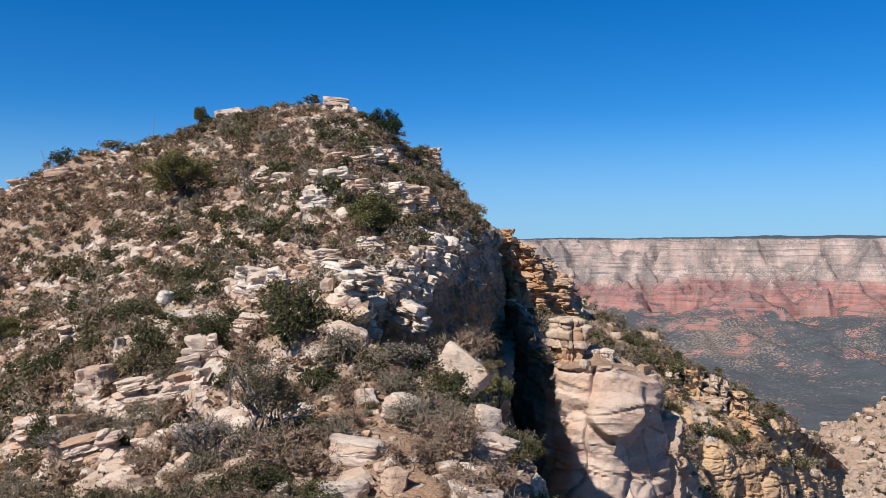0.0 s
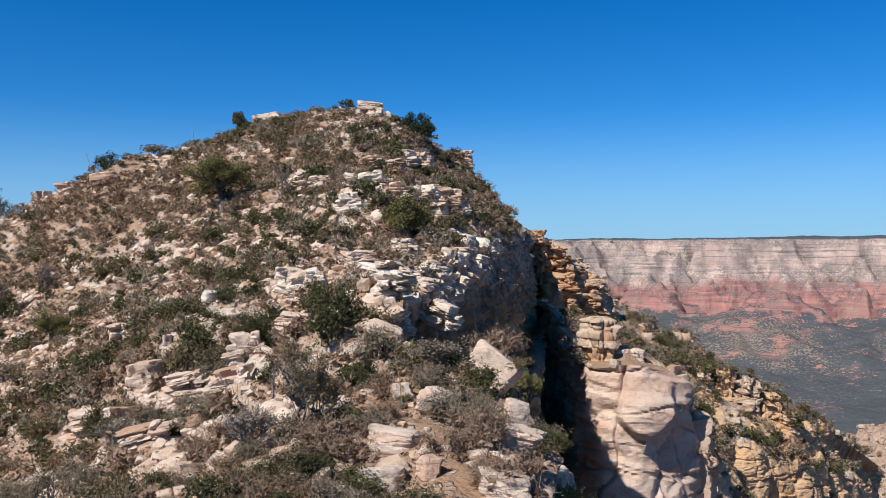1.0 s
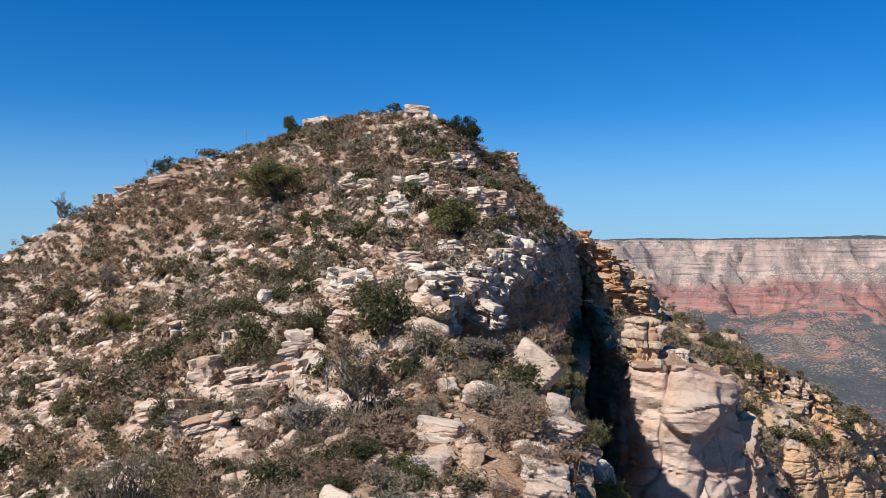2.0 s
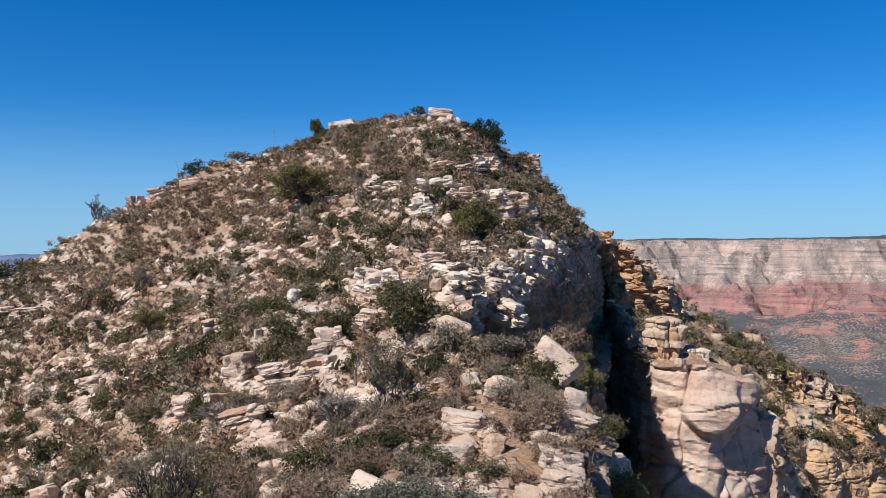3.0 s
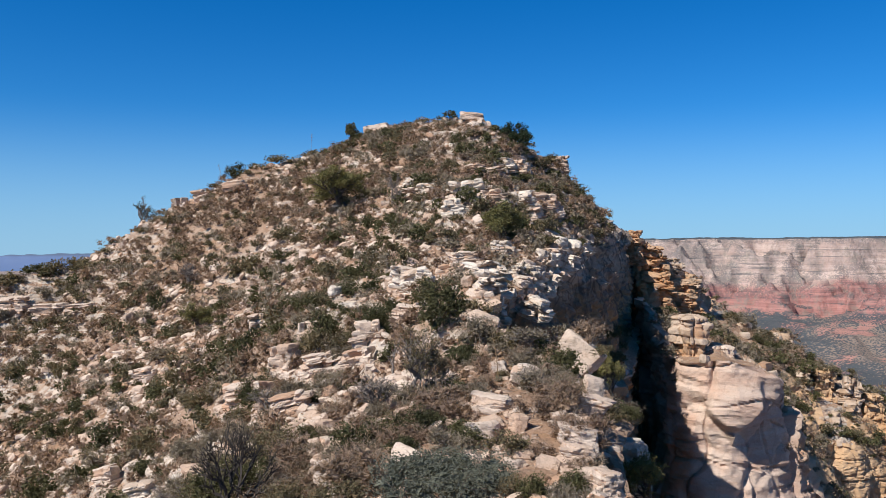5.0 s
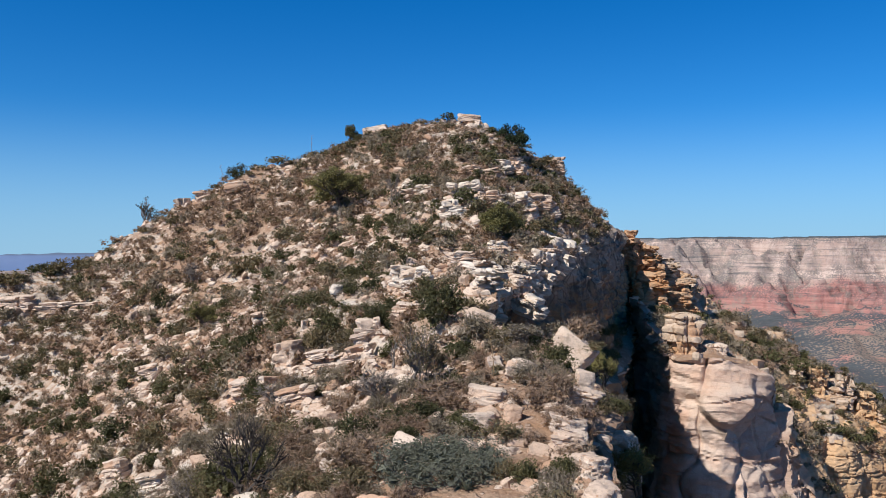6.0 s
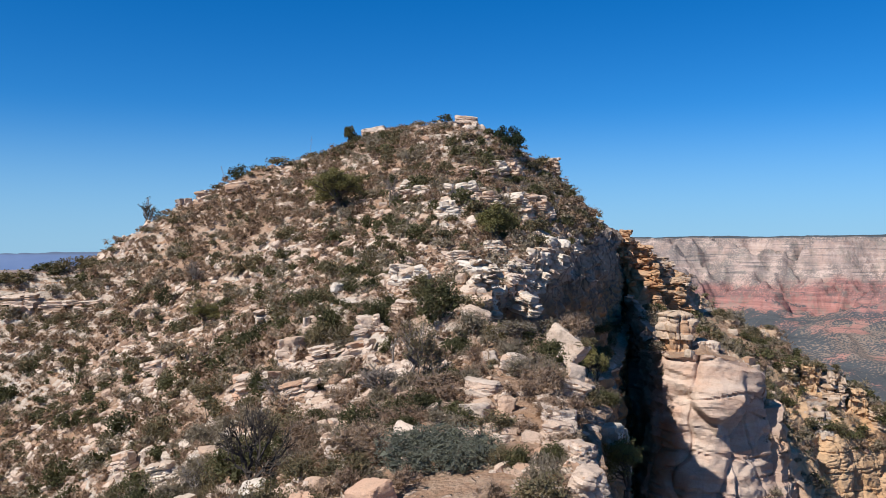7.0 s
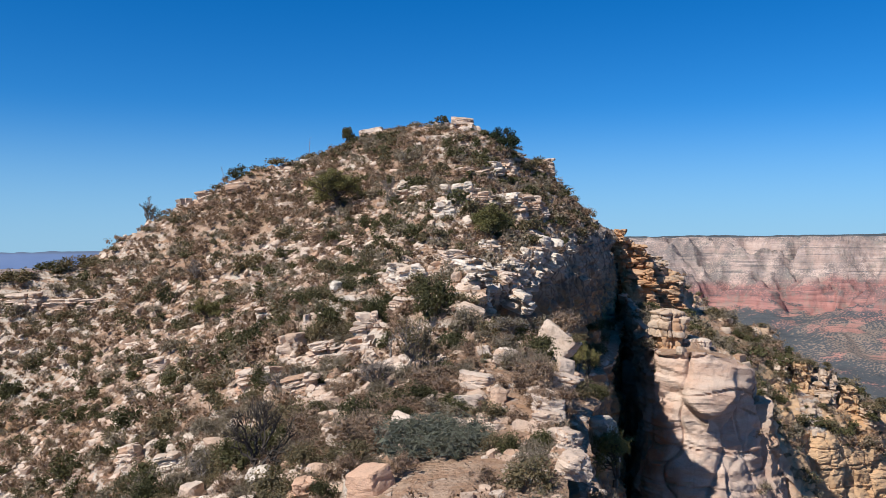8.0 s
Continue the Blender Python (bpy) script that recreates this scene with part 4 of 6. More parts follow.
def outcrop(x, y, wide, deep, high, turn=0.0, dip=0.0, layers=5, z=None, seed=1, mat=None, label="stack of pale bedded sandstone slabs in the slope", far=False):
    """A ledge of bedded rock: uneven slabs, broken into blocks, stacked on one another."""
    rng = np.random.default_rng(seed)
    root = tagged(new("rock_outcrop"), label, "rock outcrop", "rock outcrops on the hill")
    thick = high / (layers * 1.35)
    h = -0.35 * high
    k = 0
    while h < high:
        t = thick * rng.uniform(0.55, 1.5)
        w, d = wide * rng.uniform(0.72, 1.1) * (1 - 0.25 * max(h, 0) / high), deep * rng.uniform(0.75, 1.1)
        shift, slide = rng.normal(0, 0.06 * wide), rng.normal(0, 0.07 * deep)
        left = -w / 2
        while left < w / 2 - 0.12 * w:
            bw = min(w * rng.uniform(0.28, 0.85), w / 2 - left + 0.1 * w)
            v, f = stone(seed * 50 + k, 4 if bw > 1.1 and not far and y < 52 else 3, (bw * 1.16, d * rng.uniform(0.8, 1.1), t * 1.5), 2, 0.07, 0.24 if far else 0.16)
            ob = part("slab", link_mesh("slab", v, f, mat or STONE, 30), root)
            ob.matrix_basis = pose(left + bw / 2 + shift, slide + rng.normal(0, 0.05 * deep), h + t / 2, rng.normal(0, 3), rng.normal(0, 3), rng.normal(0, 10))
            left += bw
            k += 1
        h += t
    base = float(ground(x, y)) - 0.22 * high if z is None else z
    root.matrix_world = pose(x, y, base, 0, dip, turn)
    return root


def rock_mass(x, y, z, wide, deep, high, turn=0.0, seed=1, mat=None, grain=0.4, taper=0.25, lean=(0.0, 0.0), fine=0.12, label="mass of bedded sandstone in the cliff", relief=1.0, slant=0.0):
    """A standing mass of bedded, jointed rock, wide, deep and high in metres, whose foot lies at x, y, z. slant: how far its top falls towards +x."""
    n = int(np.clip(2.4 * (wide + deep) / fine, 26, 150))
    rows = int(np.clip(high / fine, 12, 130))
    th = np.linspace(0, 2 * np.pi, n, endpoint=False)[None]
    t = np.concatenate([np.linspace(0, 1, rows), np.full(6, 1.0)])[:, None]
    cap = np.concatenate([np.ones(rows), np.linspace(0.93, 0.02, 6)])[:, None]
    r = (np.abs(np.cos(th) * 2 / wide) ** 3.4 + np.abs(np.sin(th) * 2 / deep) ** 3.4) ** (-1 / 3.4)
    swell = 1 - taper * t + 0.1 * vnoise(t * high / grain * 0.35 + seed, t * 0, t * 0)
    r = r * swell * cap * np.sqrt(np.clip(1.04 - (np.maximum(t - 0.86, 0) / 0.2) ** 2, 0.3, 1))
    c, s = math.cos(radians(turn)), math.sin(radians(turn))
    lx, ly = r * np.cos(th), r * np.sin(th)
    gx, gy = lx * c - ly * s + lean[0] * t, lx * s + ly * c + lean[1] * t
    gz = high * t + 0.05 * high * (1 - cap) - slant * t * (gx / wide + 0.5) + 0 * th
    o = seed * 17.3
    out = grain * relief * rockface(gx / grain + o, gy / grain, gz / grain, 0.8, 1.1, 0.4, 0.9, 0.8, 0.25)
    k = 1 + np.clip(out, -0.3 * wide, 0.3 * wide) * np.minimum(cap * 1.6, 1) / np.maximum(np.hypot(lx, ly), 0.25 * min(wide, deep))
    v = np.stack([(gx - lean[0] * t) * k + lean[0] * t, (gy - lean[1] * t) * k + lean[1] * t, gz + 0.25 * (1 - cap) * out], -1).reshape(-1, 3)
    i = np.arange(rows + 5)[:, None] * n + np.arange(n)[None]
    j = np.arange(rows + 5)[:, None] * n + (np.arange(n)[None] + 1) % n
    f = np.stack([i, j, j + n, i + n], -1).reshape(-1, 4)
    ob = new("rock_outcrop", link_mesh("rock_outcrop", v, f, mat or STONE, 28))
    ob.matrix_world = pose(x, y, z)
    return tagged(ob, label, "rock outcrop", "rock outcrops on the hill")


# ---- large single stones ----
boulder(-8.9, 86.4, (2.6, 2.0, 0.95), 12, 4, 3, 0.08, seed=11, beds=0.02, rough=0.13, label="flat pale caprock slab on the very summit")
boulder(-20.6, 91.4, (3.1, 2.0, 1.1), -10, 3, -7, 0.02, seed=12, beds=0.02, rough=0.13, label="flat tilted pale slab on the summit ridge")
boulder(1.75, 37.4, (2.7, 1.5, 1.6), -16, -10, 32, 0.25, seed=119, beds=0.015, rough=0.05, level=5, z=24.25, label="large tilted pale sandstone slab above the cleft", cuts=-4)
boulder(-0.6, 26.2, (1.3, 1.0, 0.95), 15, 5, 18, 0.2, seed=14, beds=0.1, label="layered pale sandstone boulder above the cliff")
boulder(-2.0, 21.6, (1.5, 1.1, 0.95), 5, 0, 6, 0.2, seed=15, beds=0.02, level=5, rough=0.12, label="rounded pale pink boulder among dry brush")
boulder(-1.7, 23.6, (1.6, 1.0, 0.7), -8, 4, 4, 0.25, seed=16, beds=0.03, level=5, rough=0.12, label="low rounded pale boulder among dry brush")
boulder(-0.7, 21.7, (0.6, 0.5, 0.75), 30, 0, 10, 0.2, seed=17, label="small upright pale block beside larger boulders")
boulder(-12.7, 43.2, (0.8, 0.6, 0.75), 40, 0, 0, 0.2, seed=20, mat=STONE_WHITE)
boulder(-11.8, 42.3, (1.2, 0.8, 0.5), 10, 0, 0, 0.25, seed=21, mat=STONE_WHITE, label="flat white slab among dry brush")
boulder(-2.9, 33.6, (1.6, 1.1, 0.9), -18, 0, 14, 0.3, seed=22, beds=0.09, level=5, rough=0.13, label="pale block at the foot of a white outcrop")
boulder(-4.2, 13.9, (1.3, 1.05, 1.2), -32, 8, -10, 0.3, seed=83, mat=STONE_PINK, beds=0.0, cuts=3, level=5, rough=0.03, label="large smooth pink boulder beside a dirt patch")
boulder(1.0, 17.2, (0.8, 0.6, 0.5), 5, 0, 0, 0.2, seed=26, label="squared pale block at the cliff edge")
boulder(1.3, 20.3, (1.4, 1.0, 0.8), -10, 6, 12, 0.25, seed=27, beds=0.08, level=5, rough=0.13, label="pale boulder at the cliff edge")
boulder(2.0, 27.0, (0.9, 0.8, 0.9), 20, 0, 10, 0.25, z=24.4, seed=28)
boulder(4.0, 34.2, (1.2, 1.0, 0.7), 10, 0, 0, 0.25, z=20.6, seed=29, mat=STONE_WHITE, label="white rounded rock below the cliff edge")
outcrop(4.1, 34.3, 1.4, 1.3, 1.7, 30, 4, 3, z=18.9, seed=30, mat=STONE_WHITE, label="white rounded rocks on a ledge below the cliff edge")
boulder(-42.3, 60.9, (1.6, 1.2, 1.2), 25, 0, 0, 0.3, seed=36)
boulder(-36.4, 62.8, (1.3, 1.1, 1.6), -20, 0, -14, 0.25, seed=37, label="leaning pale block on the far shoulder")
boulder(-14.7, 38.8, (1.4, 1.0, 0.9), 35, 0, 0, 0.3, seed=38)
boulder(-4.4, 24.2, (0.9, 0.7, 0.6), 0, 0, 0, 0.3, seed=39, mat=STONE_WHITE)
boulder(-33.1, 79.1, (2.6, 1.5, 1.3), 15, 0, -8, 0.3, seed=44)
boulder(-25.5, 73.6, (2.0, 1.2, 0.9), -10, 0, -8, 0.3, seed=45)
boulder(-1.8, 17.6, (0.5, 0.4, 0.35), 20, seed=50)

# bedded outcrops in the slope and along the rim of the cliff
WHITE = "stack of white bedded sandstone slabs in the slope"
outcrop(-9.0, 44.0, 1.5, 1.2, 1.3, 15, 6, 3, seed=18, mat=STONE_WHITE, label=WHITE)
outcrop(-7.6, 43.4, 2.0, 1.3, 1.0, -12, -10, 3, seed=19, mat=STONE_WHITE, label=WHITE)
boulder(-20.2, 35.8, (1.7, 1.5, 1.3), 20, 0, -12, 0.3, seed=131, mat=STONE_WHITE, beds=0.04, level=5, rough=0.2, label="white chalky block in the slope")
boulder(-19.1, 35.4, (1.6, 1.3, 1.2), -15, 0, -8, 0.3, seed=132, mat=STONE_WHITE, beds=0.04, level=5, rough=0.2, label="white chalky block in the slope")
boulder(-18.2, 35.0, (1.2, 1.1, 0.9), 40, 0, -8, 0.3, seed=133, mat=STONE_WHITE, beds=0.04, level=5, rough=0.2, label="white chalky block in the slope")
outcrop(-17.9, 35.9, 1.6, 1.2, 0.9, 10, -8, 3, seed=32, mat=STONE_WHITE, label=WHITE)
outcrop(-14.3, 35.0, 1.3, 1.0, 1.1, -25, -8, 3, seed=33)
outcrop(-16.6, 37.8, 1.7, 1.2, 0.9, 15, -8, 3, seed=34)
outcrop(-6.6, 61.0, 3.0, 1.8, 1.2, -8, -4, 3, seed=40, mat=STONE_WHITE, label=WHITE)
outcrop(-7.4, 58.6, 2.0, 1.5, 0.9, 12, -6, 2, seed=41, mat=STONE_WHITE, label=WHITE)
outcrop(-12.0, 68.0, 2.0, 1.5, 1.1, 5, -8, 3, seed=42, mat=STONE_WHITE, label=WHITE)
outcrop(-19.3, 48.2, 1.3, 1.1, 1.5, 15, -6, 4, seed=43)
outcrop(-38.4, 82.8, 1.8, 1.6, 1.1, 10, -8, 3, seed=46)
outcrop(-41.2, 83.2, 1.6, 1.5, 0.9, -15, -10, 2, seed=47)
outcrop(-53.0, 71.0, 3.2, 2.0, 1.5, 10, -3, 3, seed=35)
outcrop(-48.0, 70.0, 3.6, 2.0, 1.2, -8, -3, 3, seed=36)
outcrop(-44.6, 69.2, 3.0, 1.8, 1.2, 6, -4, 3, seed=37)
outcrop(0.9, 95.6, 1.7, 1.4, 1.4, 10, 0, 4, seed=48)
outcrop(-2.95, 36.4, 1.7, 2.4, 2.3, 14, 3, 6, z=27.0, seed=49, mat=STONE_WHITE, label="white bedded outcrop with a sheer side")
outcrop(-3.7, 35.0, 1.5, 1.4, 0.9, -12, 6, 3, z=26.3, seed=50, label="pale bedded ledge at the foot of a white outcrop")
outcrop(-0.7, 44.0, 1.7, 1.2, 0.8, -20, 18, 3, z=26.2, seed=23, mat=STONE_WHITE, label="white bedded slabs leaning against the cliff")
outcrop(0.4, 40.4, 1.5, 1.2, 0.7, -15, 16, 3, z=24.4, seed=24, label="pale bedded slabs on the cliff bench")
outcrop(-5.2, 47.6, 2.4, 1.4, 1.0, 10, 4, 3, seed=52)
outcrop(-7.2, 37.2, 2.2, 1.3, 0.9, -10, 4, 3, seed=53)
outcrop(-3.2, 50.8, 1.8, 1.3, 1.0, 20, 0, 3, seed=54, mat=STONE_WHITE, label=WHITE)
outcrop(-0.6, 69.6, 2.6, 1.6, 1.5, 15, 0, 4, seed=55)
boulder(1.2, 19.0, (1.1, 0.9, 0.7), 10, 0, 8, 0.3, seed=56, level=5, rough=0.2, label="pale pitted rock at the cliff edge")
boulder(1.8, 16.6, (1.0, 1.2, 0.9), 25, 0, 14, 0.3, seed=57, level=5, rough=0.22, label="pale pitted rock at the cliff edge")
boulder(1.6, 15.2, (0.8, 0.7, 0.6), 65, 10, 4, 0.3, seed=61, level=4, label="pale broken block at the cliff edge")
boulder(2.0, 14.0, (1.1, 1.2, 0.9), 5, 0, 14, 0.3, seed=59, level=5, rough=0.22, label="pale pitted rock at the cliff edge")
boulder(1.9, 24.4, (1.3, 1.1, 0.8), -10, 0, 10, 0.3, seed=58, level=5, rough=0.3, label="pale pitted rock at the cliff edge")
for n, (y, w) in enumerate([(47.0, 1.6), (51.5, 1.8), (71.0, 2.0)]):
    x = float(np.interp(y, UPPER[:, 0], UPPER[:, 1]))
    outcrop(x - 0.9, y, w, 1.5, 1.0, 60 + (n * 37) % 35, 3, 3, z=float(hill(x, y)) - 0.5, seed=400 + n, mat=STONE_WHITE, label="white weathered blocks along the cliff rim")

for n, (x, y, w, h) in enumerate([(-4.6, 74.0, 3.0, 1.3), (-3.4, 77.0, 2.4, 1.5), (-5.6, 71.6, 2.2, 0.9), (-10.6, 66.4, 1.9, 1.2), (-12.0, 66.4, 1.6, 0.8), (-4.6, 60.6, 2.6, 1.2), (-2.6, 66.2, 2.6, 1.5), (-1.6, 62.8, 2.2, 1.4), (-7.0, 71.4, 2.0, 0.8)]):
    outcrop(x, y, w, 1.6, 0.72 * h, (n * 41) % 40 - 20, -4, 3, seed=480 + n, mat=STONE if n % 3 else STONE_WHITE, label="pale bedded ledge below the summit")

PINKISH = "pinkish weathered ledge broken into blocks"
outcrop(-17.1, 38.4, 1.3, 1.1, 1.0, 20, -8, 2, seed=71, mat=STONE_PINK, label=PINKISH)
outcrop(-12.9, 30.9, 0.9, 0.8, 0.9, 30, 10, 3, seed=72, label="upright bedded grey block among brush")
outcrop(-11.2, 29.9, 1.8, 1.0, 0.7, 10, -14, 3, seed=73)
outcrop(-13.9, 37.3, 1.4, 1.0, 1.2, -20, -14, 2, seed=74)
outcrop(-11.4, 35.6, 2.2, 1.2, 1.0, 12, -10, 3, seed=75)
outcrop(-9.2, 34.0, 1.9, 1.2, 0.8, -10, -12, 2, seed=76)
outcrop(-9.0, 36.2, 1.6, 1.1, 0.9, 18, -6, 2, seed=77)
outcrop(-24.2, 37.4, 1.6, 1.2, 0.8, -16, -12, 2, seed=78)
outcrop(-16.8, 27.0, 1.7, 1.1, 0.8, 12, -12, 3, seed=79, mat=STONE_WHITE, label=WHITE)
outcrop(-13.1, 39.4, 1.5, 1.1, 0.8, 25, -6, 2, seed=80)
outcrop(-29.5, 52.4, 1.9, 1.4, 0.8, -10, -12, 2, seed=81)
outcrop(-6.6, 14.9, 1.0, 0.8, 0.5, 15, -10, 2, seed=82, mat=STONE_PINK, label=PINKISH)
outcrop(-9.0, 17.9, 1.2, 0.9, 0.6, 15, -14, 2, seed=83, mat=STONE_WHITE, label=WHITE)

# white ribs that stand out of the upper wall
RIBS = [(45.0, 1.7, 1.8, -0.3), (48.0, 1.9, 2.1, -0.3), (51.4, 2.1, 2.3, -0.2), (55.0, 2.0, 2.1, -0.4), (59.4, 2.0, 2.0, -0.5)]
for n, (y, w, h, out) in enumerate(RIBS):
    x = float(np.interp(y, UPPER[:, 0], UPPER[:, 1]))
    outcrop(x + out, y, w, 1.9, h * 0.8, 30 + (n * 53) % 35, 12, 3 + n % 2, z=float(hill(x, y)) - 0.66 * h, seed=430 + n, mat=STONE_WHITE if n % 3 else STONE, label="white sculpted rib on the cliff wall")

# courses of the orange tower above the cleft
for n, (x, y, z, w, h, mat) in enumerate([(12.6, 128.6, 29.0, 2.2, 3.6, ROCK_BAND), (15.0, 129.4, 25.6, 4.4, 4.4, ROCK_BAND), (18.2, 133.0, 24.6, 4.2, 3.6, STONE_BUFF), (15.6, 127.0, 21.4, 5.0, 4.6, ROCK_BAND),
                                          (19.6, 131.6, 20.6, 4.8, 4.4, ROCK_BAND), (22.8, 138.0, 20.8, 2.6, 3.8, STONE_BUFF), (16.8, 126.2, 17.4, 4.6, 3.6, ROCK_BAND), (21.2, 132.0, 17.4, 4.0, 3.0, ROCK_BAND)]):
    outcrop(x, y, w, 3.0, h, (n * 37) % 30 - 15, 2, 6, z=z, seed=460 + n, mat=mat, label="orange and buff bedded blocks of a rock tower", far=True)

# the stacked blocks on top of the buttress
rock_mass(14.5, 84.6, 17.2, 3.0, 2.8, 3.6, 8, 60, ROCK_BAND, 0.55, 0.1, (0.1, 0.3), 0.13, "orange undercut pillar of rock above the cleft")
rock_mass(14.4, 84.4, 20.3, 3.2, 2.9, 2.9, 20, 61, STONE_BUFF, 0.7, 0.12, (0.1, 0.2), 0.13, "rounded buff block on top of an orange pillar")
rock_mass(17.6, 85.0, 17.0, 3.6, 2.6, 3.0, 5, 63, STONE, 0.45, 0.2, (0, 0.2), 0.13, "pale bedded blocks beside a rock pillar")
rock_mass(20.4, 86.6, 15.5, 2.6, 2.4, 2.8, 25, 64, STONE_BUFF, 0.45, 0.25, (0, 0.2), 0.14, "pale bedded blocks beside a rock pillar")

# ledges that break out of the spur
rock_mass(37.6, 143.6, 10.4, 4.6, 4.0, 5.6, 12, 65, STONE_BUFF, 1.0, 0.2, (0.3, 0.4), 0.24, "square pink-buff block on the crest of the spur")
rock_mass(32.0, 142.0, 14.6, 3.0, 3.0, 3.0, -10, 66, STONE_BUFF, 0.8, 0.3, (0, 0.3), 0.24, "buff ledge on the crest of the spur")
for n, (dx, w, h) in enumerate([(-6.0, 2.8, 3.2), (-2.6, 3.0, 3.8), (1.0, 3.2, 4.4), (4.6, 3.0, 3.6), (7.6, 2.6, 2.4)]):
    outcrop(44.6 + dx, 132.6 + 0.8 * (n % 2), w, 2.8, h, 8 * n - 10, 3, 4, z=5.4 - 0.42 * dx, seed=670 + n, mat=ROCK_RIGHT if n % 2 else STONE_BUFF, label="orange-buff bedded ledge on the spur", far=True)


# ---- trees and placed shrubs ----
small_tree("juniper", "half-dead juniper with bare grey limbs and green sprays", -5.0, 25.6, 4.4, 3.2, DEADWOOD, LEAF_OAK, 301, per=70, spread=0.06, size=0.010, levels=4, split=4, keep=0.42)
small_tree("pinyon_tree", "dark green pinyon pine on the skyline", -3.7, 82.4, 4.4, 3.7, z=39.6, wood=BARK, leaf=LEAF_PINE, seed=302, per=60, spread=0.09, size=0.022, keep=0.75)
small_tree("oak_tree", "low olive-green oak tree on the face", -18.2, 66.6, 6.6, 4.0, BARK, LEAF_OLIVE, 303, per=60, spread=0.075, size=0.017, keep=0.92)
small_tree("oak_tree", "broad dark oak tree above the cliff", -3.3, 53.4, 5.0, 2.9, BARK, LEAF_OLIVE, 304, per=60, spread=0.09, size=0.017)
small_tree("oak_tree", "sparse olive oak tree with a dark trunk", -26.9, 55.4, 2.8, 2.6, BARK, LEAF_OLIVE, 305, per=60, spread=0.09, size=0.018, keep=0.7)
small_tree("oak_tree", "olive oak tree rooted in the cliff bench", 3.6, 42.6, 2.6, 3.4, BARK, LEAF_OLIVE, 306, z=20.8, per=60, spread=0.08, size=0.018, keep=0.75)
small_tree("oak_tree", "green oak tree below the cliff edge", 4.7, 33.2, 3.4, 2.7, BARK, LEAF_OLIVE, 307, z=18.0, per=70, spread=0.09, size=0.015, keep=0.85)
small_tree("juniper", "round green juniper on the summit ridge", -23.7, 91.0, 2.0, 2.3, BARK, LEAF_GREEN, 308, per=80, spread=0.13, size=0.025)
small_tree("dead_tree", "bare dark dead tree with twisted twigs", -9.6, 18.4, 4.0, 3.9, DARKWOOD, LEAF_GREY, 309, per=5, spread=0.03, size=0.012, levels=5, split=3, keep=0.12)
small_tree("dead_tree", "bare leaning dead tree on the skyline", -46.6, 83.8, 5.6, 4.2, DEADWOOD, LEAF_PINE, 310, per=24, spread=0.07, size=0.016, keep=0.16, lean=(0.5, 0.1))
small_tree("dead_shrub", "grey leafless dead shrub", -32.5, 66.0, 3.2, 2.4, DEADWOOD, None, 311, levels=4, split=4, category="shrub")
small_tree("dead_shrub", "grey leafless dead shrub", -13.7, 66.0, 2.2, 2.8, DEADWOOD, None, 312, levels=4, split=4, category="shrub")
small_tree("dead_shrub", "bare dark snag above a juniper", -6.6, 29.6, 1.2, 2.0, DEADWOOD, None, 313, levels=3, category="shrub", split=2)
small_tree("dead_shrub", "grey leafless dead shrub", -0.6, 31.0, 2.4, 1.3, DEADWOOD, LEAF_GREY, 314, per=8, spread=0.08, size=0.03, levels=4, split=4, category="shrub", keep=0.5)

small_tree("dead_shrub", "grey leafless dead shrub beside a juniper", -6.6, 25.6, 2.6, 1.6, DEADWOOD, None, 315, levels=4, split=4, category="shrub")
small_tree("dead_shrub", "grey leafless dead shrub", -12.4, 30.5, 2.4, 1.5, DEADWOOD, None, 316, levels=4, split=4, category="shrub")
small_tree("dead_shrub", "grey leafless dead shrub", -13.2, 22.0, 2.4, 1.6, DEADWOOD, LEAF_GREY, 317, per=10, spread=0.08, size=0.015, levels=4, split=4, category="shrub", keep=0.4)

PLACED = [("oak", -50.9, 75.2, 4.3, 1.6), ("oak", -48.7, 77.2, 3.5, 1.5), ("grey", -54.8, 74.5, 2.3, 1.1), ("oak", -47.3, 79.6, 2.4, 1.2), ("manz", -34.4, 64.1, 2.1, 2.4),
          ("manz", -33.6, 61.8, 1.3, 1.1), ("grey", -51.1, 73.1, 2.2, 1.6), ("oak", -45.5, 71.2, 2.5, 1.5), ("oak", -26.3, 64.9, 3.8, 2.9), ("manz", -21.8, 61.8, 2.9, 1.7),
          ("oak", -15.8, 53.0, 1.7, 1.9), ("manz", -20.1, 52.8, 1.4, 1.5), ("oak", -26.8, 51.8, 2.4, 2.0), ("oak", -20.5, 45.2, 1.9, 1.5), ("grey", -28.4, 53.8, 3.4, 1.7)]
PLACED += [("oak", -41.8, 62.1, 2.0, 1.4), ("oak", -41.5, 60.0, 2.8, 1.9), ("oak", -49.8, 67.6, 2.4, 1.7), ("manz", -14.8, 63.1, 2.0, 1.6), ("oak", -29.8, 86.0, 4.6, 1.7),
           ("manz", -34.3, 83.0, 3.2, 2.1), ("dry", -37.7, 79.3, 3.0, 1.5), ("oak", 0.2, 92.8, 2.7, 1.7), ("oak", -1.2, 84.6, 2.5, 2.3), ("oak", -0.7, 59.5, 2.3, 1.9),
           ("manz", -5.2, 49.4, 0.9, 0.8), ("grey", -8.4, 66.5, 3.9, 1.7), ("manz", -3.4, 25.4, 1.9, 1.0), ("dry", 0.6, 23.6, 2.2, 1.7)]
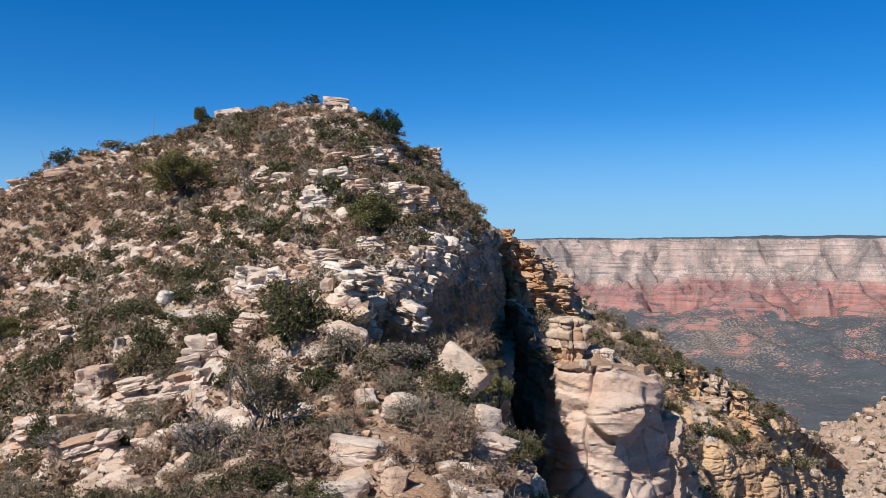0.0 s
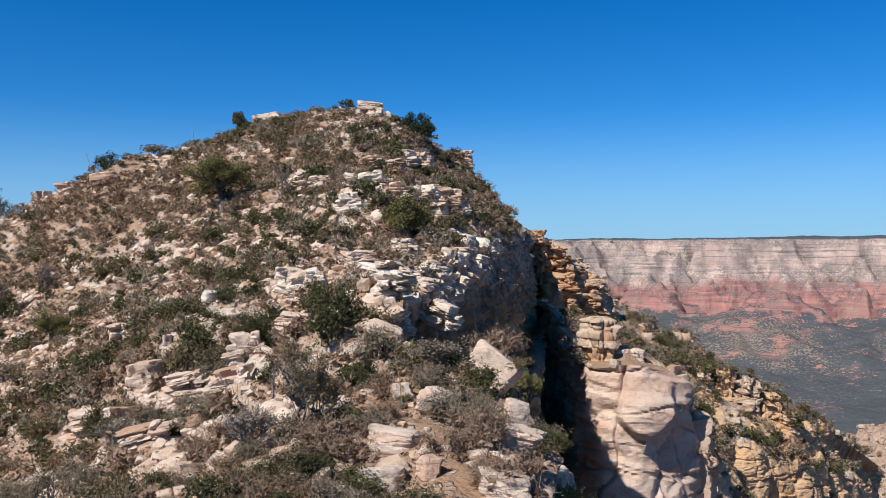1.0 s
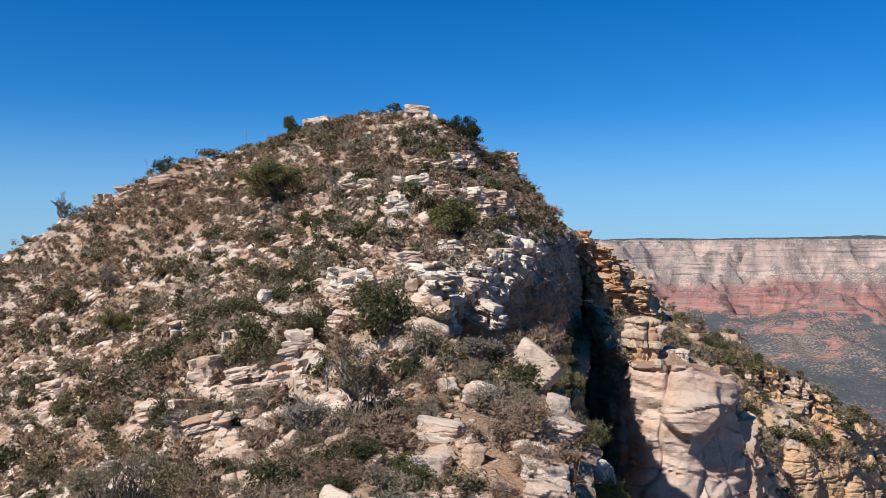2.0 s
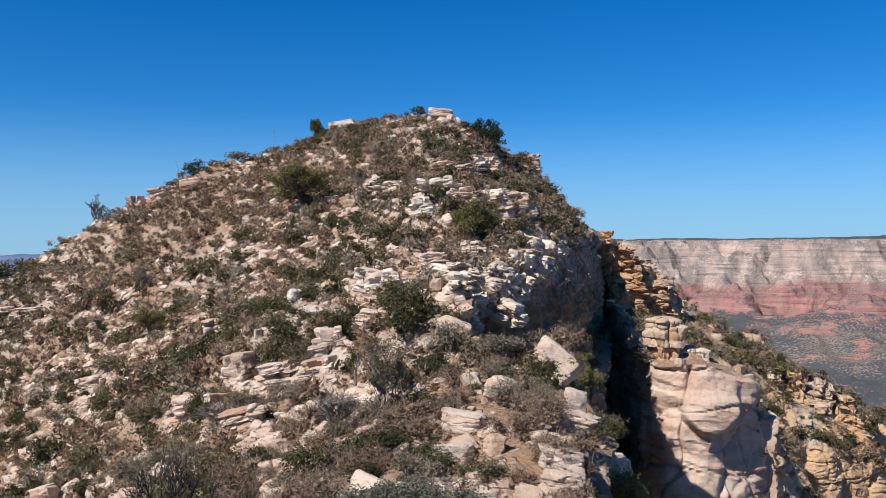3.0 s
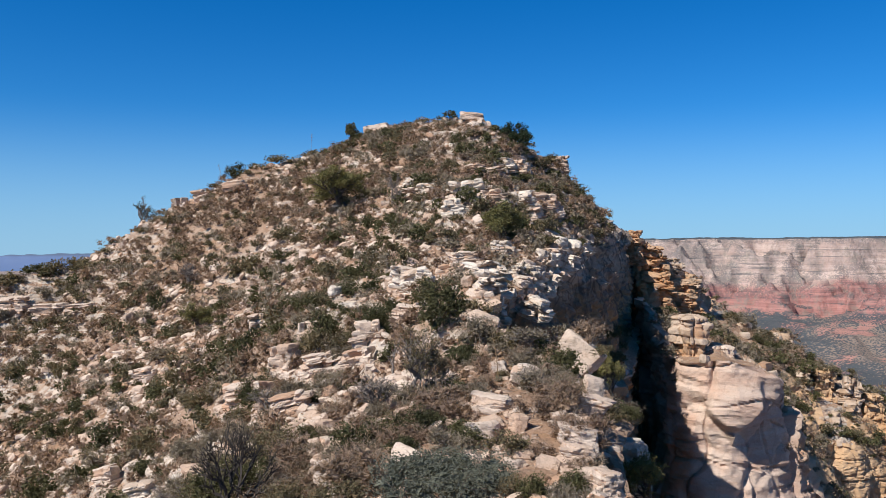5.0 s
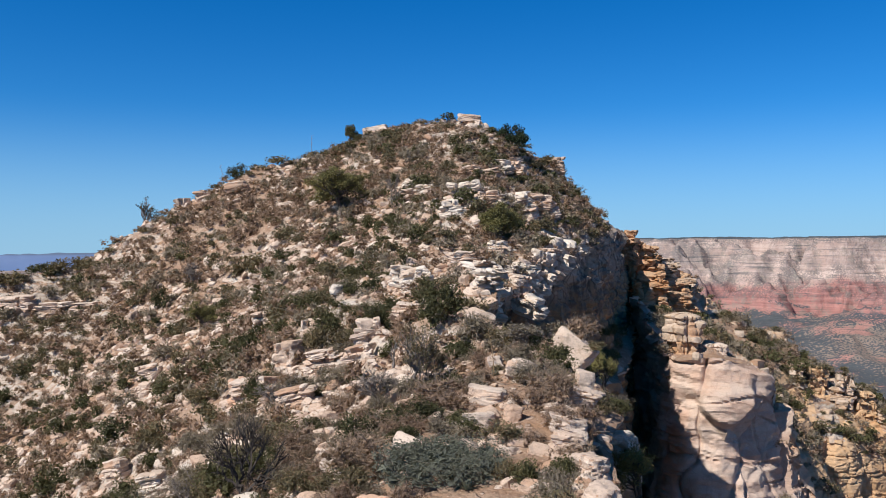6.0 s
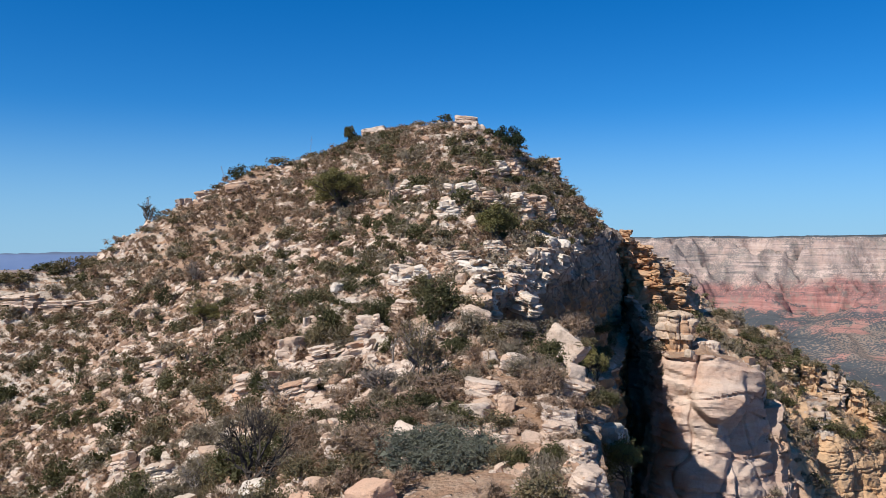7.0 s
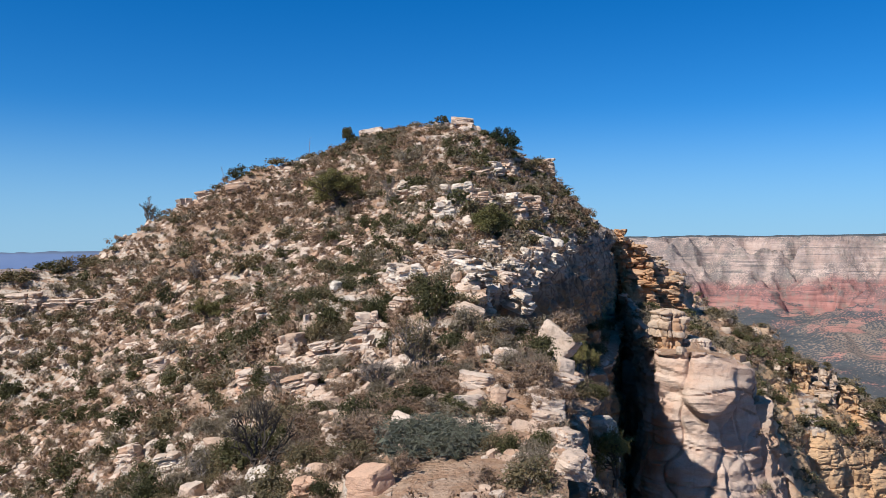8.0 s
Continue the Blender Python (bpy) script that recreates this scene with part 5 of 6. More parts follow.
PLACED += [("manz", -2.4, 21.0, 1.7, 0.85), ("oak", -1.0, 19.4, 1.7, 1.0), ("oak", 0.7, 12.8, 1.8, 1.1), ("oak", -18.8, 37.8, 2.8, 1.9), ("manz", -46.8, 59.3, 3.2, 2.9),
           ("oak", -24.7, 47.7, 2.2, 2.2), ("manz", -6.0, 14.6, 1.2, 1.0), ("dry", -3.3, 14.6, 1.2, 0.9), ("dry", -6.6, 18.5, 1.8, 1.1), ("dry", -6.9, 24.5, 1.8, 1.1),
           ("oak", -28.0, 42.9, 2.3, 1.4), ("grey", -30.2, 50.0, 3.0, 1.6), ("oak", -11.1, 56.2, 1.9, 1.5), ("grey", -12.3, 75.9, 2.9, 1.6), ("oak", -21.0, 64.2, 3.0, 1.8)]
PLACED += [("dry", -0.7, 13.1, 1.1, 0.8), ("dry", 1.4, 18.0, 1.0, 0.7), ("dry", 0.9, 21.6, 1.3, 0.8), ("grey", -2.9, 19.4, 1.8, 1.1), ("dry", -4.2, 22.4, 1.7, 1.0), ("grey", -8.4, 21.5, 2.0, 1.2)]
PLACED += [("oak", -55.8, 74.5, 4.6, 2.3), ("manz", -53.1, 75.3, 4.2, 2.3), ("oak", -51.1, 77.0, 4.4, 2.3), ("manz", -57.8, 73.4, 3.6, 1.9), ("oak", -49.3, 78.6, 3.2, 2.0), ("oak", -31.8, 84.6, 4.2, 1.6), ("oak", -27.0, 87.0, 3.2, 1.3)]
PLACED += [("grey", 0.1, 25.2, 2.4, 1.5), ("dry", -0.3, 22.8, 1.8, 1.1), ("oak", 1.0, 24.9, 1.6, 1.2), ("dry", -3.2, 24.2, 1.6, 1.1), ("grey", -0.9, 28.6, 2.2, 1.3), ("dry", 0.1, 19.2, 1.1, 0.7), ("dry", -2.6, 27.6, 1.6, 1.1)]
for n, (key, x, y, w, h) in enumerate(PLACED):
    shrub(key, x, y, w, h, variant=n, turn=n * 67)

shrub("manz", -5.0, 34.2, 3.2, 2.9, z=26.75, variant=1, turn=40, label="large dense dark green shrub beside a white outcrop")

# the long low blue-grey shrub behind the dirt patch
low = bush(900, 0.40, 22, 15000, 0.0105, 0.40, 60, 10, 0.6, 0.0, 0.006, 0.5)
sage = thing("grey_shrub", [("wood", link_mesh("wood", *low[0], TWIG)), ("foliage", link_mesh("foliage", *low[1], LEAF_SAGE))],
             "wide low blue-grey shrub behind a dirt patch", "shrub", "grey shrubs on the hill")
sage.matrix_world = pose(-2.7, 16.6, float(ground(-2.7, 16.6)) - 0.1, 0, 0, 5) @ Matrix.Diagonal((4.4, 2.6, 3.2, 1))


# ---- agaves ----
def agave_mesh(seed):
    rng = np.random.default_rng(seed)
    pieces = []
    for n in range(26):
        a, up = n * 2.4, 0.25 + 1.0 * (n / 26)
        d = np.array([math.cos(a) * math.cos(up), math.sin(a) * math.cos(up), math.sin(up)])
        side = np.array([-math.sin(a), math.cos(a), 0]) * 0.035
        length = 0.34 * rng.uniform(0.8, 1.1)
        mid = d * length * 0.45 + np.array([0, 0, 0.02])
        v = np.array([side * 0.7, -side * 0.7, mid - side, mid + side, d * length + np.array([0, 0, 0.03]), mid - np.array([0, 0, 0.02])])
        pieces.append((v, np.array([[0, 1, 5], [1, 2, 5], [3, 0, 5], [5, 2, 4], [3, 5, 4]])))
    return join(pieces)


m = Mat("agave_leaf", 0.5)
m.colour(m.mix(m.noise(6), (0.16, 0.19, 0.14), (0.24, 0.26, 0.19)))
AGAVE = link_mesh("rosette", *agave_mesh(5), m.mat)
m = Mat("dry_stalk", 0.85)
m.colour(m.mix(m.noise(5), (0.24, 0.15, 0.08), (0.34, 0.25, 0.16)))
STALK = m.mat


def agave(x, y, size=1.0, stalk=0.0, lean=0.0, label="pale blue-green agave rosette on bare soil"):
    root = tagged(new("agave"), label, "agave", "agaves on the hill")
    part("rosette", AGAVE, root)
    if stalk:
        rng = np.random.default_rng(int(abs(x * 10)))
        pieces = [tube([(0, 0, 0), (lean * 0.3, 0, stalk * 0.5), (lean, 0, stalk)], [0.022, 0.018, 0.009], 6)]
        for k in range(7):
            h = stalk * (0.66 + 0.05 * k)
            b = k * 2.2
            pieces.append(limb(rng, (lean * h / stalk, 0, h), (lean * h / stalk + 0.16 * math.cos(b), 0.16 * math.sin(b), h + 0.08), 0.012, 0.01, 0.1, 3, 3)[0])
        part("stalk", link_mesh("stalk", *join(pieces), STALK), root, "dry brown flower stalk")
    root.matrix_world = pose(x, y, float(ground(x, y)) - 0.02) @ Matrix.Scale(size, 4)
    return root


agave(-1.75, 15.7, 1.15)
agave(-27.3, 87.6, 1.0, 2.4, 0.1, "agave with a tall dry flower stalk on the ridge")
agave(-36.1, 83.2, 1.0, 2.2, -0.5, "agave with a leaning dry flower stalk on the ridge")
agave(-3.4, 22.6, 0.9, 2.3, -0.35, "agave with a tall dry flower stalk among brush")
agave(-1.7, 26.6, 0.9, 2.2, -0.3, "agave with a tall dry flower stalk among brush")
agave(-4.6, 22.0, 0.9)
agave(-9.0, 31.0, 1.0)


# ---- scattered brush and stones ----
def rooted(rng, x, y):
    up = np.interp(y, UPPER[:, 0], UPPER[:, 1])
    yc = np.interp(x, CREST[:, 0], CREST[:, 1])
    return (x < up - 0.3) & (y < yc + 3)


BIG = [(x, y, max(w, 1.0)) for _, x, y, w, _ in PLACED] + [(-5.2, 26.2, 3.2), (-18.4, 66.2, 1.4), (-3.2, 55, 1.4), (-26.9, 55.4, 1.2), (-4.4, 13.9, 2.6), (-2.7, 16.6, 3.6), (-1.2, 14.2, 2.6), (-2.0, 13.4, 2.4), (-0.3, 17.2, 1.6), (0.2, 20.6, 1.8),
                                                           (-2, 21.6, 1.6), (-1.7, 23.6, 1.6), (-0.6, 26.2, 1.4), (-9, 44.3, 1.5), (-8.4, 43, 2), (-3.6, 36, 2.4), (-19.3, 35.6, 2.4), (-6.8, 60.5, 2.6), (-9, 86.6, 2.6), (-20.8, 92, 3)]
BIG += [(-5.0, 34.2, 3.0), (-19.2, 34.6, 3.2), (-17.0, 37.6, 1.8), (-12.8, 30.2, 1.4), (-11.1, 29.2, 2.0), (-13.7, 36.6, 1.6), (-11.2, 34.8, 2.4), (-9.0, 33.3, 2.4), (-23.6, 36.4, 2.6), (-16.3, 26.3, 1.8), (-29.0, 51.2, 2.2), (1.4, 36.0, 2.4), (-2.0, 21.4, 3.0), (-1.7, 23.4, 3.0), (-1.8, 19.9, 1.8), (-0.6, 25.6, 2.2), (0.4, 18.6, 2.0), (0.4, 21.4, 2.2), (-0.2, 19.6, 2.0), (-1.6, 14.8, 2.6), (-0.4, 15.0, 2.0), (-4.2, 12.2, 2.6), (-1.6, 12.9, 2.4), (-2.7, 13.2, 2.2), (-1.8, 11.6, 2.2), (-0.6, 11.8, 1.6), (-3.0, 11.6, 2.0)]


def brush():
    rng = np.random.default_rng(21)
    cell = 0.95
    gx, gy = np.meshgrid(np.arange(-64, 9, cell), np.arange(7, 98, cell))
    x = (gx + rng.uniform(0, cell, gx.shape)).ravel()
    y = (gy + rng.uniform(0, cell, gx.shape)).ravel()
    bare = fbm(x * 0.11 + 5, y * 0.11, x * 0, 3, 25)
    keep = rooted(rng, x, y) & (rng.random(len(x)) < np.clip(np.where(y < 34, 0.95, 1.1) - 0.9 * bare, np.where(y < 34, 0.45, 0.58), 0.99))
    for bx, by, w in BIG:
        keep &= (x - bx) ** 2 + (y - by) ** 2 > (0.5 * w) ** 2
    # thickets on the far shoulder and behind the dirt patch
    x = np.concatenate([x[keep], rng.uniform(-63, -43, 110), rng.uniform(-10, -3.8, 32)])
    y = np.concatenate([y[keep], rng.uniform(56, 75, 110), rng.uniform(17.5, 25.5, 32)])
    w = np.clip(rng.lognormal(0.30, 0.40, len(x)), 0.5, 2.8)
    tone = fbm(x * 0.07, y * 0.07, x * 0 + 4, 2, 28) * 0.5
    pick = rng.random(len(x)) + tone * 0.6
    pick[-32:] = rng.random(32) * 0.7
    key = np.where(pick < 0.52, 0, np.where(pick < 0.77, 1, np.where(pick < 0.95, 2, 3)))
    # wind keeps the brush low along the crest
    crest = 1 - 0.4 * ease((y - np.interp(x, CREST[:, 0], CREST[:, 1]) + 7) / 5)
    z = ground(x, y)
    far = np.hypot(x, y + 6)
    order = np.argsort(far)
    made = {k: 0 for k in KINDS}
    rest = {k: [] for k in KINDS}
    names = list(KINDS)
    for i in order:
        k = names[key[i]]
        turn, h = rng.uniform(0, 360), w[i] * KINDS[k][4]["height"] * rng.uniform(0.75, 1.15) * crest[i]
        if made[k] < (230 if k in ("dry", "oak") else 190) and far[i] < 75:
            made[k] += 1
            shrub(k, float(x[i]), float(y[i]), float(w[i]), float(h), z=float(z[i]), variant=int(rng.integers(4)), turn=turn)
        else:
            rest[k].append((x[i], y[i], z[i], w[i] / 0.95, h / KINDS[k][4]["height"], radians(turn)))
    return rest


def spread_mesh(name, protos, rows, seed):
    """Many copies of the given arrays, turned and scaled, in one set of arrays. rows: x, y, z, width, height, turn."""
    rng = np.random.default_rng(seed)
    pieces = []
    for x, y, z, w, h, t in rows:
        v, f = protos[rng.integers(len(protos))]
        c, s = math.cos(t), math.sin(t)
        pieces.append((np.stack([(v[:, 0] * c - v[:, 1] * s) * w + x, (v[:, 0] * s + v[:, 1] * c) * w + y, v[:, 2] * h + z - 0.04], -1), f))
    return join(pieces)


def far_brush(rest, place, seed):
    for n, (k, rows) in enumerate(rest.items()):
        if rows:
            name, text, leaf, wood, _ = KINDS[k]
            root = tagged(new(name + "s"), text.replace(" shrub", " shrubs").replace(" on the slope", "") + place, "brush", kind="stuff")
            part("foliage", link_mesh("foliage", *spread_mesh(name, [p[1] for p in FAR[k]], rows, seed + n), leaf), root)


far_brush(brush(), " on the upper slope", 40)


def spur_brush():
    """Brush on the bench of the cliff and on the spur across the cleft."""
    rng = np.random.default_rng(33)
    bpy.context.view_layer.update()
    deps = bpy.context.evaluated_depsgraph_get()
    rest = {k: [] for k in KINDS}
    for _ in range(1700):
        s, t = rng.uniform(1.6, 11.5), rng.uniform(-0.05, 1.0)
        a, b, c = (spline(line, np.array([s]))[0] for line in (LIP, FOOT, TOP))
        p = a + (b - a) * min(t * 1.4, 1) if t < 0.71 else b + (c - b) * (t - 0.71) / 0.29
        if s < 5.2 and (t > 0.6 or (s > 2.5 and t < 0.16)):
            continue
        if vnoise(p[0:1] * 0.12, p[1:2] * 0.12, p[0:1] * 0, 77)[0] + 0.25 < rng.uniform(-0.6, 0.6):
            continue
        hit, at, nor, *_ = scene.ray_cast(deps, (p[0], p[1], p[2] + EYE + 6), (0, 0, -1))
        if hit and abs(nor.z) > 0.5:
            w = float(np.clip(rng.lognormal(0.65, 0.45), 0.8, 4.4))
            k = ("oak", "grey", "manz", "grey", "dry")[rng.integers(5)]
            rest[k].append((at.x, at.y, at.z, w / 0.95, w * rng.uniform(0.7, 1.0), rng.uniform(0, 6.28)))
    for n, (x, y, w) in enumerate([(35.5, 122.8, 3.6), (38.5, 124.4, 4.8), (41.8, 126.0, 5.2), (44.6, 127.6, 3.8), (49.0, 129.4, 4.6), (52.6, 131.0, 3.8), (29.6, 112.0, 3.4), (24.8, 96.0, 2.6), (33.0, 138.0, 3.0), (51.0, 139.0, 3.4)]):
        hit, at, *_ = scene.ray_cast(deps, (x, y, 40), (0, 0, -1))
        if hit:
            shrub(("manz", "oak")[n % 2], x, y, w, 0.62 * w, z=at.z, variant=n, turn=n * 40, label="broad dark green shrub on the spur")
    for n in range(330):
        y = rng.uniform(14, 118) if n < 190 else rng.uniform(38, 80)
        up, low = np.interp(y, UPPER[:, 0], UPPER[:, 1]), np.interp(y, LOWER[:, 0], LOWER[:, 1])
        x = rng.uniform(up + 0.5, low + 0.6 if y < 52 else low - 1.4)
        hit, at, nor, *_ = scene.ray_cast(deps, (x, y, float(bench(x, y)) + 2.5), (0, 0, -1))
        if hit and abs(nor.z) > 0.45 and at.z > 8 and (y > 52 or rng.random() < 0.4):
            w = float(np.clip(rng.lognormal(0.2, 0.35), 0.6, 2.2))
            k = ("oak", "manz", "grey", "dry")[rng.integers(4)]
            row = (at.x, at.y, at.z, w / 0.95, w * rng.uniform(0.8, 1.1), rng.uniform(0, 6.28))
            if y < 64:
                shrub(k, at.x, at.y, w, 0.75 * row[4], z=at.z, variant=n, turn=math.degrees(row[5]))
            else:
                rest[k].append(row)
    return rest


far_brush(spur_brush(), " on the cliff benches", 60)


def side_brush():
    """Brush and blocks dotted over the next spur."""
    rng = np.random.default_rng(52)
    bpy.context.view_layer.update()
    deps = bpy.context.evaluated_depsgraph_get()
    rest = {k: [] for k in KINDS}
    for _ in range(1100):
        hit, at, nor, _, ob, _ = scene.ray_cast(deps, (rng.uniform(70, 200), rng.uniform(175, 280), 60), (0, 0, -1))
        if hit and ob.name == "ground_side_spur":
            w = float(np.clip(rng.lognormal(0.6, 0.4), 1.0, 4.0))
            rest[("oak", "manz", "grey", "dry")[rng.integers(4)]].append((at.x, at.y, at.z, w, w, rng.uniform(0, 6.28)))
    shapes = [stone(390 + k, 1, (1.0, 0.8, rng.uniform(0.5, 0.8)), 3, 0.0) for k in range(8)]
    pieces = []
    for _ in range(1500):
        hit, at, nor, _, ob, _ = scene.ray_cast(deps, (rng.uniform(80, 190), rng.uniform(190, 280), 60), (0, 0, -1))
        if hit and ob.name == "ground_side_spur":
            v, f = shapes[rng.integers(8)]
            w = float(np.clip(rng.lognormal(0.35, 0.5), 0.6, 4.0))
            m = np.array(Euler((rng.normal(0, 0.2), rng.normal(0, 0.2), rng.uniform(0, 6.28))).to_matrix())
            pieces.append((v @ m.T * w + np.array([at.x, at.y, at.z + 0.1 * w]), f))
    tagged(new("rubble", link_mesh("rubble", *join(pieces), STONE_BUFF)), "pale pink blocks strewn over the next spur", "rubble", kind="stuff")
    return rest


far_brush(side_brush(), " on the next spur", 80)


def stones():
    """Loose stones: the larger near ones each a thing, the rest one rubble."""
    rng = np.random.default_rng(8)
    cell = 0.46
    gx, gy = np.meshgrid(np.arange(-64, 9, cell), np.arange(8, 97, cell))
    x = (gx + rng.uniform(0, cell, gx.shape)).ravel()
    y = (gy + rng.uniform(0, cell, gx.shape)).ravel()
    bare = fbm(x * 0.11 + 5, y * 0.11, x * 0, 3, 25)
    patch = fbm(x * 0.35, y * 0.35, x * 0, 2, 29)
    keep = rooted(rng, x, y) & (rng.random(len(x)) < np.clip(0.46 + 1.0 * bare + 0.7 * patch, 0.12, 0.92) * np.where(y > 62, 0.75, 1.0))
    for bx, by, r in ((-2.7, 16.4, 2.0), (-2.6, 14.6, 1.6), (-4.4, 13.6, 1.7), (-1.2, 14.2, 1.5), (-2.0, 13.2, 1.4), (-0.3, 17.2, 0.9), (0.2, 20.6, 1.0)):
        keep &= (x - bx) ** 2 + (y - by) ** 2 > r**2
    x, y = x[keep], y[keep]
    w = np.clip(rng.lognormal(-1.12, 0.5, len(x)) * (1 + 0.4 * ease(bare[keep] * 2.5)), 0.15, 1.05)
    z = ground(x, y)
    fx = (ground(x + 0.4, y) - ground(x - 0.4, y)) / 0.8
    fy = (ground(x, y + 0.4) - ground(x, y - 0.4)) / 0.8
    big = [i for i in np.argsort(np.hypot(x, y + 6)) if w[i] > 0.55][:240]
    protos = [link_mesh("boulder", *stone(200 + k, 3, (1.0, 0.78, rng.uniform(0.42, 0.7)), 6, 0.05), STONE, 26) for k in range(12)]
    chosen = set(big)
    for i in big:
        ob = tagged(new("boulder", protos[rng.integers(12)]), "pale angular sandstone block lying among brush", "boulder", "boulders on the hill")
        tilt = Vector((-fx[i] * 0.6, -fy[i] * 0.6, 1)).to_track_quat("Z", "Y").to_matrix().to_4x4()
        ob.matrix_world = Matrix.Translation((x[i], y[i], z[i] + 0.08 * w[i])) @ tilt @ pose(0, 0, 0, rng.normal(0, 9), rng.normal(0, 9), rng.uniform(0, 360)) @ Matrix.Scale(float(w[i]) * 1.1, 4)
    small = [stone(300 + k, 2, (1.0, 0.75, rng.uniform(0.35, 0.75)), 3, 0.05) for k in range(14)]
    tiny = [stone(330 + k, 1, (1.0, 0.75, rng.uniform(0.35, 0.75)), 2, 0.0, 0.0) for k in range(10)]
    chips = [stone(350 + k, 0, (1.0, 0.75, rng.uniform(0.4, 0.8)), 2, 0.0, 0.0) for k in range(10)]
    pieces = []
    for i in range(len(x)):
        if i in chosen:
            continue
        v, f = small[rng.integers(14)] if w[i] > 0.5 else tiny[rng.integers(10)] if y[i] < 30 or (w[i] > 0.34 and y[i] < 58) else chips[rng.integers(10)]
        m = Vector((-fx[i] * 0.6, -fy[i] * 0.6, 1)).to_track_quat("Z", "Y").to_matrix() @ Euler((rng.normal(0, 0.2), rng.normal(0, 0.2), rng.uniform(0, 6.28))).to_matrix()
        pieces.append((v @ np.array(m).T * w[i] + np.array([x[i], y[i], z[i] + 0.05 * w[i]]), f))
    # blocks along the broken edge of the cliff
    bpy.context.view_layer.update()
    deps = bpy.context.evaluated_depsgraph_get()
    for _ in range(130):
        ey = rng.uniform(9, 44)
        up, low = np.interp(ey, UPPER[:, 0], UPPER[:, 1]), np.interp(ey, LOWER[:, 0], LOWER[:, 1])
        ex = rng.uniform(up - 0.9, low + 0.2)
        hit, at, nor, _, under, _ = scene.ray_cast(deps, (ex, ey, 36), (0, 0, -1))
        if hit and under.name.startswith("ground") and abs(nor.z) > 0.35:
            size = float(np.clip(rng.lognormal(-1.1, 0.45), 0.18, 0.62))
            v, f = small[rng.integers(14)]
            m = Euler((rng.normal(0, 0.25), rng.normal(0, 0.25), rng.uniform(0, 6.28))).to_matrix()
            pieces.append((v @ np.array(m).T * size + np.array([at.x, at.y, at.z + 0.08 * size]), f))
    v, f = join(pieces)
    tagged(new("rubble", link_mesh("rubble", v, f, STONE, False)), "loose pale sandstone rubble strewn over the slope", "rubble", kind="stuff")


stones()


def white_scree():
    """Streams of white rubble below the chalky ledges."""
    rng = np.random.default_rng(17)
    shapes = [stone(370 + k, 2, (1.0, 0.8, rng.uniform(0.4, 0.8)), 3, 0.05) for k in range(10)]
    pieces = []
    for cx, cy, rx, ry, n in ((-19.4, 33.6, 2.2, 2.0, 110), (-14.6, 29.2, 1.8, 2.6, 110), (-17.0, 27.0, 2.0, 2.2, 90), (-12.4, 25.2, 1.6, 2.2, 70), (-11.0, 18.6, 1.4, 1.6, 50), (-7.6, 63.0, 2.4, 4.0, 80), (-5.4, 41.0, 2.2, 2.6, 80)):
        x, y = cx + rx * rng.normal(0, 0.55, n), cy + ry * rng.normal(0, 0.55, n)
        ok = rooted(rng, x, y)
        for a, b, c in zip(x[ok], y[ok], ground(x[ok], y[ok])):
            w = float(np.clip(rng.lognormal(-1.05, 0.5), 0.14, 0.8))
            v, f = shapes[rng.integers(10)]
            m = np.array(Euler((rng.normal(0, 0.25), rng.normal(0, 0.25), rng.uniform(0, 6.28))).to_matrix())
            pieces.append((v @ m.T * w + np.array([a, b, c + 0.1 * w]), f))
    v, f = join(pieces)
    tagged(new("rubble", link_mesh("rubble", v, f, STONE_WHITE, 30)), "white chalky rubble below bedded ledges", "rubble", kind="stuff")


white_scree()


